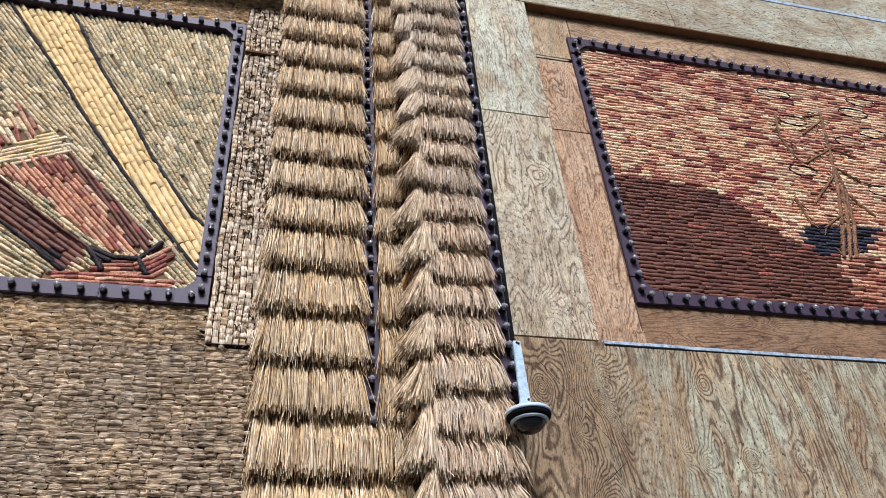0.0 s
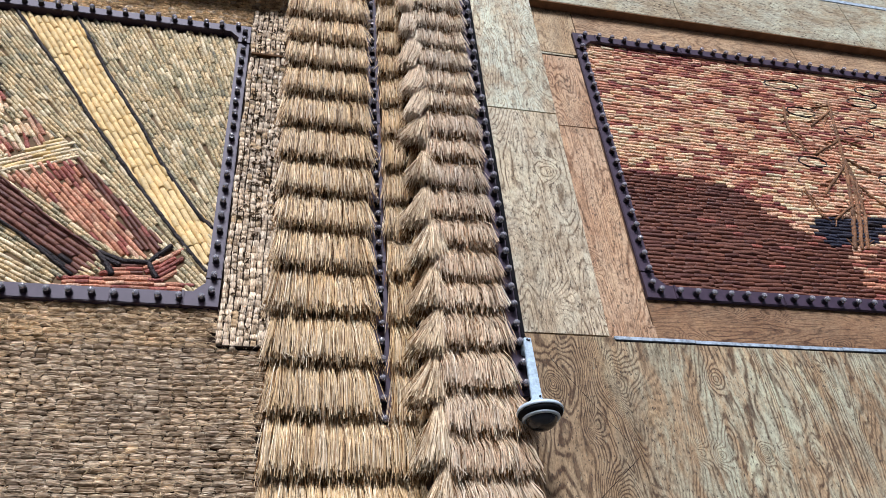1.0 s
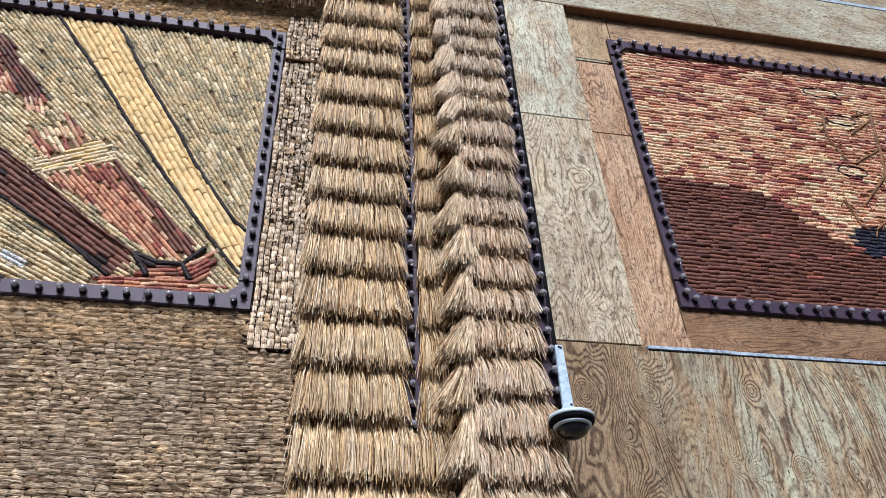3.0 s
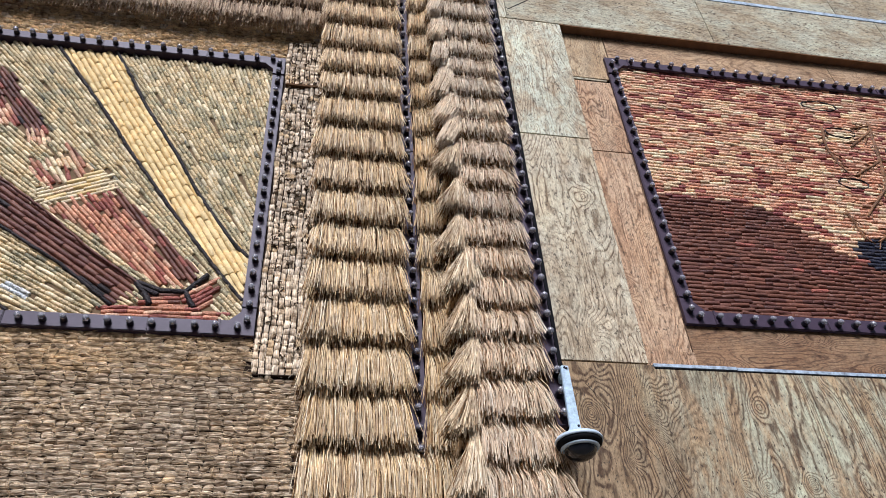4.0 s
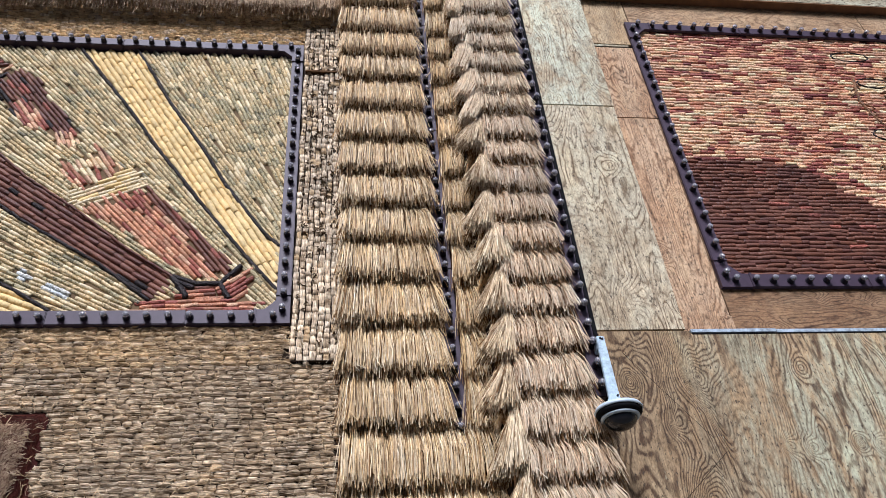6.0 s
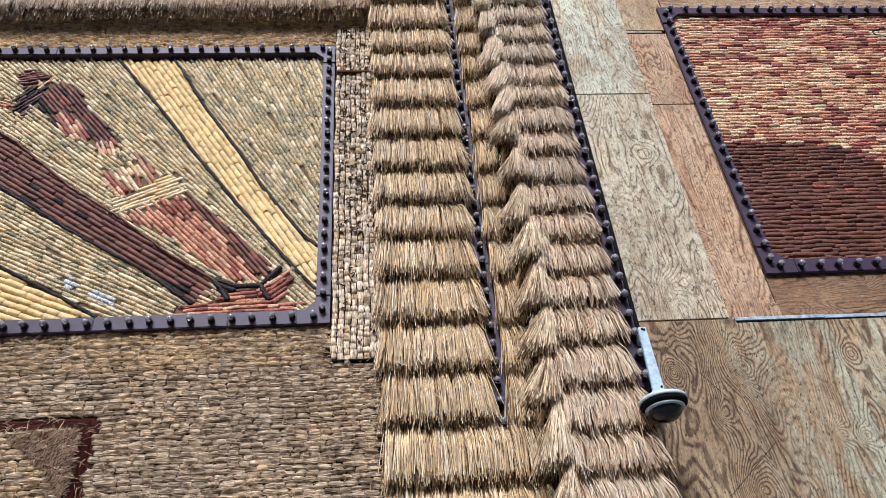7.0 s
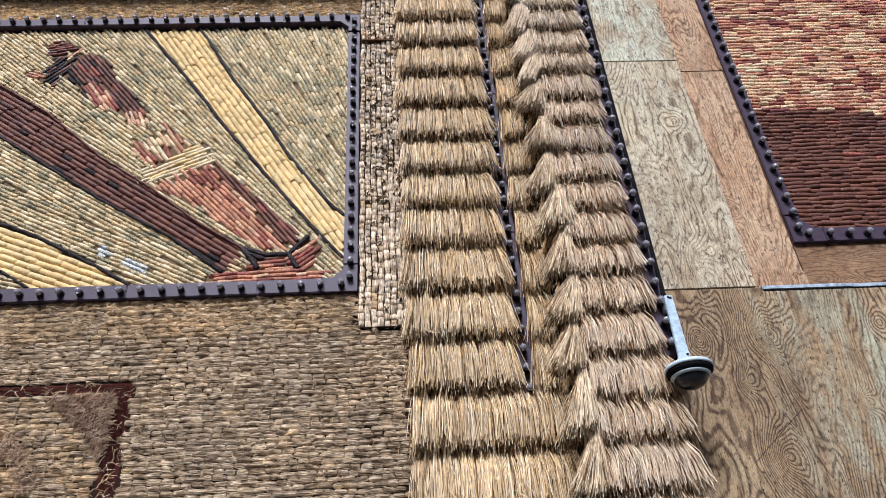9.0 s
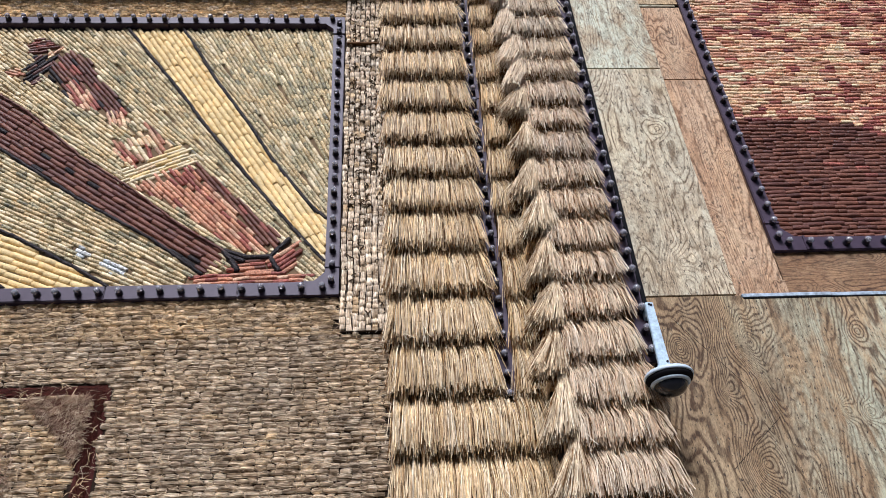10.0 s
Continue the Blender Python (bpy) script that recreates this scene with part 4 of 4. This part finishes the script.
shape("splash", [(-2.0, 6.54), (-1.94, 6.56), (-1.7, 6.3), (-1.76, 6.22), (-1.92, 6.38)], 128, 0.12, 0.04, [("orange", 3), ("red", 1.6), ("rose", 1.4)])
shape("splash", [(-1.72, 6.56), (-1.6, 6.4), (-1.58, 6.3), (-1.68, 6.36)], 110, 0.12, 0.04, [("red", 3), ("orange", 2), ("brown", 0.7)])
shape("peach", [(-1.9, 6.44), (-1.76, 6.66), (-1.64, 6.66), (-1.42, 6.47), (-1.58, 6.29), (-1.76, 6.23)], 124, 0.11, 0.042, [("peach", 3), ("cream", 3), ("rose", 1.2)])
shape("tips", [(-2.13, 6.9), (-1.92, 6.88), (-1.88, 6.78), (-2.06, 6.74)], 112, 0.1, 0.038, [("rose", 3), ("peach", 2), ("orange", 1)])
shape("inner", [(-2.58, 7.31), (-2.43, 7.35), (-2.26, 7.1), (-2.17, 6.95), (-2.29, 6.95), (-2.45, 7.05)], 124, 0.11, 0.04, [("rose", 2.4), ("orange", 2), ("red", 2.2), ("brown", 0.6)])
shape("collar", [(-2.84, 7.72), (-2.72, 7.86), (-2.69, 7.82), (-2.78, 7.68)], 60, 0.08, 0.036, [("peach", 2), ("rose", 1)])
shape("crest", [(-3.02, 7.8), (-3.02, 7.92), (-2.92, 7.99), (-2.77, 7.9), (-2.77, 7.83), (-2.99, 7.74)], 12, 0.1, 0.038, [("maroon", 2), ("red", 2), ("brown", 2)])
shape("spur", [(-3.16, 7.5), (-3.05, 7.52), (-2.99, 7.44), (-3.1, 7.39)], 160, 0.08, 0.036, [("orange", 2), ("rose", 1.4)])
shape("patch", [(-2.97, 7.52), (-2.97, 7.71), (-2.76, 7.76), (-2.72, 7.6), (-2.81, 7.43), (-2.84, 7.32), (-2.99, 7.34)], 52, 0.12, 0.04, [("black", 4), ("maroon", 2)])
shape("patch", [(-2.75, 7.77), (-2.51, 7.72), (-2.33, 7.55), (-2.32, 7.41), (-2.13, 7.24), (-1.93, 6.93), (-1.89, 6.79), (-2.06, 6.89), (-2.27, 6.96), (-2.4, 7.03), (-2.58, 7.2), (-2.66, 7.34), (-2.82, 7.44)], 128, 0.15, 0.04, [("maroon", 5), ("brown", 2.5), ("black", 1.6), ("red", 0.5)])
shape("stripe", STRIPE_TOP + STRIPE_LOW[::-1], 144, 0.15, 0.048, [("maroon", 5), ("brown", 5), ("black", 0.35)])
shape("band", BAND_L + BAND_R[::-1], 121, 0.125, 0.054, [("gold", 1)])
shape("gold", GOLD_TOP + [(-2.52, 4.9)] + GOLD_LOW[::-1], 157, 0.13, 0.058, [("gold", 1)])
ears = Pile("corn_ear", EARS, lambda x, z: -0.75 < x < -0.05 and 4.9 < z < 6.25, "corn_facing")
Y = 0.079
for k, (name, poly, angle, length, width, mixture) in enumerate(SHAPES):
    xs, zs = [p[0] for p in poly], [p[1] for p in poly]
    higher = [s[1] for s in SHAPES[:k]]
    lay(ears, radians(angle), (max(min(xs), -4.6), min(max(xs), -0.06), max(min(zs), 4.93), min(max(zs), 8.12)), length, width,
        lambda x, z: inside(poly, x, z) and not any(inside(q, x, z) for q in higher), lambda x, z: pick(mixture), Y, 0.027)
HUB = (1.07, 3.75)


def ground_tone(x, z):
    n = noise.noise((x * 1.7, 0.3, z * 1.7)) + 0.5 * noise.noise((x * 5, 1.7, z * 5))
    grey = 0.5 + 0.9 * n + (0.25 if x > -1.2 and z > 5.9 else 0)
    return pick([("cream", 0.9), ("straw", 2.7), ("sage", 2.3 * max(0.15, grey)), ("slate", 0.35 * max(0.05, grey))])


for a in range(100, 180, 5):
    def keep(x, z, a=a):
        t = math.degrees(math.atan2(z - HUB[1], x - HUB[0]))
        return a <= t < a + 5 and not any(inside(s[1], x, z) for s in SHAPES)
    lay(ears, radians(a + 2.5), (-4.6, -0.06, 4.93, 8.12), 0.1, 0.038, keep, ground_tone, Y, 0.027)
for line, w in ((BAND_L, 0.042), (BAND_R, 0.042), (GOLD_TOP, 0.042), (GOLD_LOW, 0.038)):
    line = [p for p in line if p[0] > -4.7]
    rope(ears, line, w, Y - 0.006)
for line, w, t in (([(-0.89, 5.31), (-0.7, 5.24), (-0.52, 5.24), (-0.37, 5.42)], 0.05, "black"), ([(-0.52, 5.24), (-0.44, 5.1)], 0.05, "black"), ([(-0.89, 5.31), (-0.76, 5.11)], 0.06, "black"),
                   ([(-0.88, 5.27), (-0.72, 5.2)], 0.05, "black"), ([p for p in STRIPE_TOP if p[0] > -4], 0.03, "maroon"), ([p for p in STRIPE_LOW if p[0] > -4], 0.036, "black")):
    rope(ears, line, w, Y - 0.008, t)
ears.build(mural_left, CORN)

# ---- corn mural with a hill and a bare tree ----
mural_right = tagged(slab("corn_mural", 3.43, 8.5, -0.376, -0.3715, 4.93, 8.2, HUSK), "mural of halved corn ears, dark hill below a mottled sky", "mural")
def let_in(points):
    return [(0.4 + (p[0] - 0.4) * 1.008, 1.5 + (p[1] - 1.5) * 1.008, *p[2:]) for p in points]


HILL = let_in([(3.3, 6.24), (4.2, 6.28), (4.53, 6.2), (4.68, 6.09), (4.9, 5.88), (5.14, 5.7), (5.38, 5.56), (6.11, 5.52), (8.6, 5.4), (8.6, 4.8), (3.3, 4.8)])
POND = let_in([(5.33, 5.88), (6.29, 6.0), (5.83, 5.6), (5.31, 5.54)])
OVALS = let_in([(5.75, 7.84, 0.2), (5.83, 7.42, 0.16), (6.92, 7.92, 0.18), (6.72, 7.7, 0.18), (6.82, 7.39, 0.17), (6.45, 7.19, 0.17), (5.65, 6.65, 0.15), (6.52, 6.49, 0.16)])
TREE = [
    ([(5.63, 5.54), (5.8, 5.95), (5.98, 6.49), (6.13, 7.08), (6.25, 7.63)], 0.06), ([(5.70, 5.54), (5.87, 5.95), (6.03, 6.49)], 0.055), ([(5.77, 5.55), (5.93, 5.95), (6.05, 6.45), (6.05, 6.74)], 0.055),
    ([(6.2, 7.48), (5.87, 7.21)], 0.045), ([(6.14, 7.04), (5.73, 6.77)], 0.045), ([(6.15, 7.04), (6.36, 6.95)], 0.04), ([(6.08, 6.74), (6.29, 6.58)], 0.045), ([(6.01, 6.42), (6.24, 6.12)], 0.05),
    ([(5.87, 6.1), (5.58, 5.89)], 0.04), ([(5.63, 7.47), (5.55, 7.11), (5.64, 6.79)], 0.04), ([(5.39, 6.26), (5.44, 5.91)], 0.04), ([(6.02, 6.65), (5.6, 6.21)], 0.045), ([(6.24, 7.58), (5.98, 7.5)], 0.04)]


def oval_in(x, z, grow=0.0):
    return any(((x - a) / (r + grow)) ** 2 + ((z - b) / (0.062 + grow)) ** 2 < 1 for a, b, r in OVALS)


def sky_tone(x, z):
    if inside(HILL, x, z):
        if x > 5.6:
            return pick([("brown", 3), ("red", 2), ("orange", 2.2), ("rose", 0.8)])
        return pick([("maroon", 2.2), ("brown", 5.5), ("red", 0.15)])
    if inside(POND, x, z):
        return pick([("navy", 5), ("black", 1)])
    if oval_in(x, z):
        return pick([("cream", 1.5), ("rose", 1)])
    n = noise.noise((x * 1.1, 4.2, z * 2.6)) + 0.6 * noise.noise((x * 3.1, 2.2, z * 7.0))
    light = 0.54 + 0.3 * math.exp(-((z - 6.75) / 0.6) ** 2) + 0.75 * n - 0.22 * max(0, z - 7.4)
    light = min(0.95, max(0.04, light))
    return pick([("peach", 2.1 * light ** 2), ("cream", 0.65 * light ** 2), ("rose", 2.4 * light), ("orange", 0.9), ("salmon", 0.7), ("red", 1.8 * (1 - light)), ("wine", 0.5 * (1 - light)), ("brown", 0.2 * (1 - light) ** 2)])


ears = Pile("corn_ear", EARS, lambda x, z: 3.4 < x < 4.75 and 4.9 < z < 5.95, "corn_facing")
lay(ears, 0.0, (3.45, 8.49, 4.95, 8.2), 0.155, 0.044, lambda x, z: True, sky_tone, -0.374, 0.025, 0.98, 1.7)
for line, w in TREE:
    rope(ears, let_in(line), w * 0.75, -0.39, "bark", 0.16, 0.026)
    # side twigs on the boughs
    for (xa, za), (xb, zb) in zip(let_in(line), let_in(line)[1:]):
        reach = math.hypot(xb - xa, zb - za)
        for j in range(int(reach / 0.05) if w < 0.05 else int(reach / 0.2)):
            q, bough = (j + rnd.random()) / max(1, int(reach / 0.05)), math.atan2(zb - za, xb - xa)
            a, l = bough + rnd.choice((-1, 1)) * rnd.uniform(0.3, 0.8), rnd.uniform(0.06, 0.15)
            x, z = xa + (xb - xa) * q, za + (zb - za) * q
            rope(ears, [(x, z), (x + math.cos(a) * l, z + math.sin(a) * l)], 0.013, -0.392, "bark", 0.2, 0.014)
for a, b, r in OVALS:
    rope(ears, [(a + (r + 0.015) * math.cos(t), b + 0.075 * math.sin(t)) for t in [math.pi * i / 6 for i in range(13)]], 0.015, -0.387, "black", 0.07, 0.018)
ears.build(mural_right, CORN)


# ---- woven grass on the wall ----
WEAVES = {"dark": WEAVE_DARK, "tan": WEAVE_TAN, "pale": WEAVE_PALE, "brown": WEAVE_BROWN}


def weave(label, x0, x1, z0, z1, y, length, width, tone, upright=False, chosen=None, skip=None, cove=None):
    w = tagged(slab("woven_panel", x0, x1, y, 0.0885, z0, z1, BACK_DARK), label, "woven panel", kind="structure")
    pile = Pile("woven_tuft", TUFTS, chosen or (lambda x, z: False), "grass_facing")
    a0, a1, b0, b1 = (z0, z1, x0, x1) if upright else (x0, x1, z0, z1)
    b, odd = b0 + width / 2, False
    while b < b1:
        a = a0 - rnd.random() * length
        while a < a1:
            l = length * rnd.uniform(0.75, 1.3)
            c = a + l / 2
            if a0 < c < a1:
                x, z = (b, c) if upright else (c, b)
                sway = 0.006 * math.sin(c * 9 + b * 3)
                x, z = (x + sway, z) if upright else (x, z + sway)
                if not (skip and skip(x, z)):
                    pile.add(tone(x, z), x, y + 0.004 - (cove(z) if cove else 0), z, (math.pi / 2 if upright else 0) + rnd.gauss(0, 0.06), l * rnd.uniform(0.9, 1.14), width * (rnd.uniform(0.8, 1.1) if upright else rnd.uniform(0.84, 1.12)), rnd.uniform(0.02, 0.033), rnd.gauss(0, 0.1))
            a += l
        b += width
    pile.build(w, WEAVES)
    return w


BOX_X, BOX_Z = -1.575, 4.125


def low_tone(x, z):
    n = noise.noise((x * 1.5, 0.0, z * 1.5))
    t = 0.8 if z > 4.5 else -0.02
    if x < BOX_X and z < BOX_Z:
        t = 0.6
    return "tan" if rnd.random() < t + 0.2 * n else "dark"


in_groove = lambda x, z: (x < BOX_X + 0.02 and z < BOX_Z + 0.01) and not (x < BOX_X - 0.11 and z < BOX_Z - 0.066)
panel_low = weave("woven wall of grey-brown grass tufts in level rows", -4.2, 0.42, 2.6, 4.822, 0.06, 0.082, 0.043, low_tone, False,
                  lambda x, z: -1.3 < x < -0.2 and 3.7 < z < 4.47, lambda x, z: in_groove(x, z) or (x > 0.04 and z > 4.49))
weave("woven wall of tan grass tufts below the straw eave", -5.2, 0.43, 8.246, 8.86, 0.06, 0.07, 0.031, lambda x, z: pick([("brown", 4), ("tan", 1.5), ("pale", 0.5)]), False, None, lambda x, z: x > 0.05 and z < 8.57, lambda z: (z - 8.62) * 0.42 + 0.008 if z > 8.62 else 0.0)
panel_side = weave("pale woven stalks in upright rows beside the pilaster", 0.05, 0.44, 4.505, 8.58, 0.036, 0.064, 0.05,
                   lambda x, z: pick([("pale", 5), ("dark", 0.2 if z > 6.3 else 1.2), ("tan", 0.4 + 0.8 * noise.noise((x * 5, 3.0, z * 4)))]), True, lambda x, z: z < 6.1, lambda x, z: 7.825 < z < 7.865)
slab("seam_strip", 0.06, 0.43, 0.012, 0.06, 4.497, 4.504, BACK_DARK, panel_side)
slab("seam_batten", 0.07, 0.43, -0.002, 0.036, 7.832, 7.854, STRAW_SHADED, panel_side)


def loose(parent, name, material, n, area, y0, y1, length, radius, spread=math.pi, heading=0.0):
    s = Straws()
    for i in range(n):
        x, z = area()
        a, l = heading + rnd.gauss(0, spread), length * rnd.uniform(0.5, 1.4)
        dx, dz = math.cos(a) * l / 2, math.sin(a) * l / 2
        ya, yb = rnd.uniform(y0, y1), rnd.uniform(y0, y1)
        s.add((x - dx, ya, z - dz), (x + rnd.gauss(0, 0.006), min(ya, yb) - 0.008, z + rnd.gauss(0, 0.006)), (x + dx, yb, z + dz), radius, radius * 0.7)
    return s.part(name, material, parent, kind="stuff")


loose(panel_low, "loose_straw", WEAVE_TAN, 1100, lambda: (rnd.uniform(-3.4, 0.4), rnd.uniform(3.0, 4.8)), 0.02, 0.05, 0.065, 0.0026)
loose(panel_low, "frayed_fibre", WEAVE_DARK, 1200, lambda: (rnd.uniform(-3.4, 0.4), rnd.uniform(3.0, 4.8)), 0.025, 0.055, 0.07, 0.0017, 0.5)
loose(panel_low, "frayed_fibre", WEAVE_TAN, 700, lambda: (rnd.uniform(-3.4, 0.1), rnd.uniform(4.5, 4.82)), 0.025, 0.055, 0.08, 0.0018, 0.4)
loose(panel_side, "loose_straw", WEAVE_PALE, 60, lambda: (rnd.uniform(0.08, 0.42), rnd.uniform(4.5, 8.6)), 0.0, 0.03, 0.07, 0.0022)


def husk_area():
    while True:
        x, z = rnd.uniform(0.08, 0.43), rnd.uniform(4.55, 8.6)
        if noise.noise((x * 17, 7.0, z * 13)) > (0.12 if z > 5.7 else 0.42):
            return x, z


# dark husks, short and thick to stand for shaded holes between tufts too
loose(panel_side, "dark_husk", DARK_HUSK, 430, husk_area, 0.0, 0.03, 0.032, 0.0075)
# rust-brown groove and brushy corner of the framed square low on the wall
groove = tagged(new("straw_border"), "rust-brown straw border of a framed square", "straw border")
RUST = paint("rust_brown_board", (0.05, 0.016, 0.013), 0.95, 0.0, 0.5, 30.0, 0.05)
slab("border_board", -4.2, BOX_X + 0.03, 0.056, 0.0595, BOX_Z - 0.08, BOX_Z + 0.01, RUST, groove)
slab("border_board", BOX_X - 0.1, BOX_X + 0.03, 0.056, 0.0595, 2.6, BOX_Z - 0.082, RUST, groove)
loose(groove, "border_fringe", STRAW_RUST, 2000, lambda: (rnd.uniform(-3.6, BOX_X), rnd.uniform(BOX_Z - 0.06, BOX_Z)), 0.05, 0.08, 0.07, 0.0022, 0.2)
loose(groove, "border_fringe", STRAW_RUST, 1400, lambda: (rnd.uniform(BOX_X - 0.075, BOX_X), rnd.uniform(2.7, BOX_Z)), 0.05, 0.08, 0.07, 0.0022, 0.25, 1.57)


def tri_area():
    u, v = rnd.random(), rnd.random()
    if u + v > 1:
        u, v = 1 - u, 1 - v
    return BOX_X - 0.105 - 0.44 * u * u ** 0.3, BOX_Z - 0.1 - 0.46 * v


def arc_area():
    a, r = rnd.uniform(0.0, 1.7), 0.42 + rnd.gauss(0, 0.05)
    return -2.55 + r * math.cos(a), 3.35 + r * math.sin(a)


loose(groove, "brush_corner", STRAW_BRUSH, 1250, tri_area, 0.015, 0.055, 0.09, 0.0018, 0.6, 0.9)
loose(groove, "brush_corner", STRAW_RUST, 700, tri_area, 0.015, 0.055, 0.09, 0.0018, 0.7, 0.9)
loose(groove, "brush_corner", WEAVE_DARK, 200, tri_area, 0.01, 0.04, 0.09, 0.0018, 0.7, 0.9)
loose(groove, "brush_arc", STRAW_BRUSH, 380, arc_area, 0.01, 0.05, 0.07, 0.0025)

for ob, group in ((mural_left, "corn murals"), (mural_right, "corn murals"), (frame_left, "mural frames"), (frame_right, "mural frames"), (strip_mid, "lamp strips"), (strip_outer, "lamp strips"), (pilaster_a, "straw pilasters"), (pilaster_b, "straw pilasters")):
    tagged(ob, group=group)
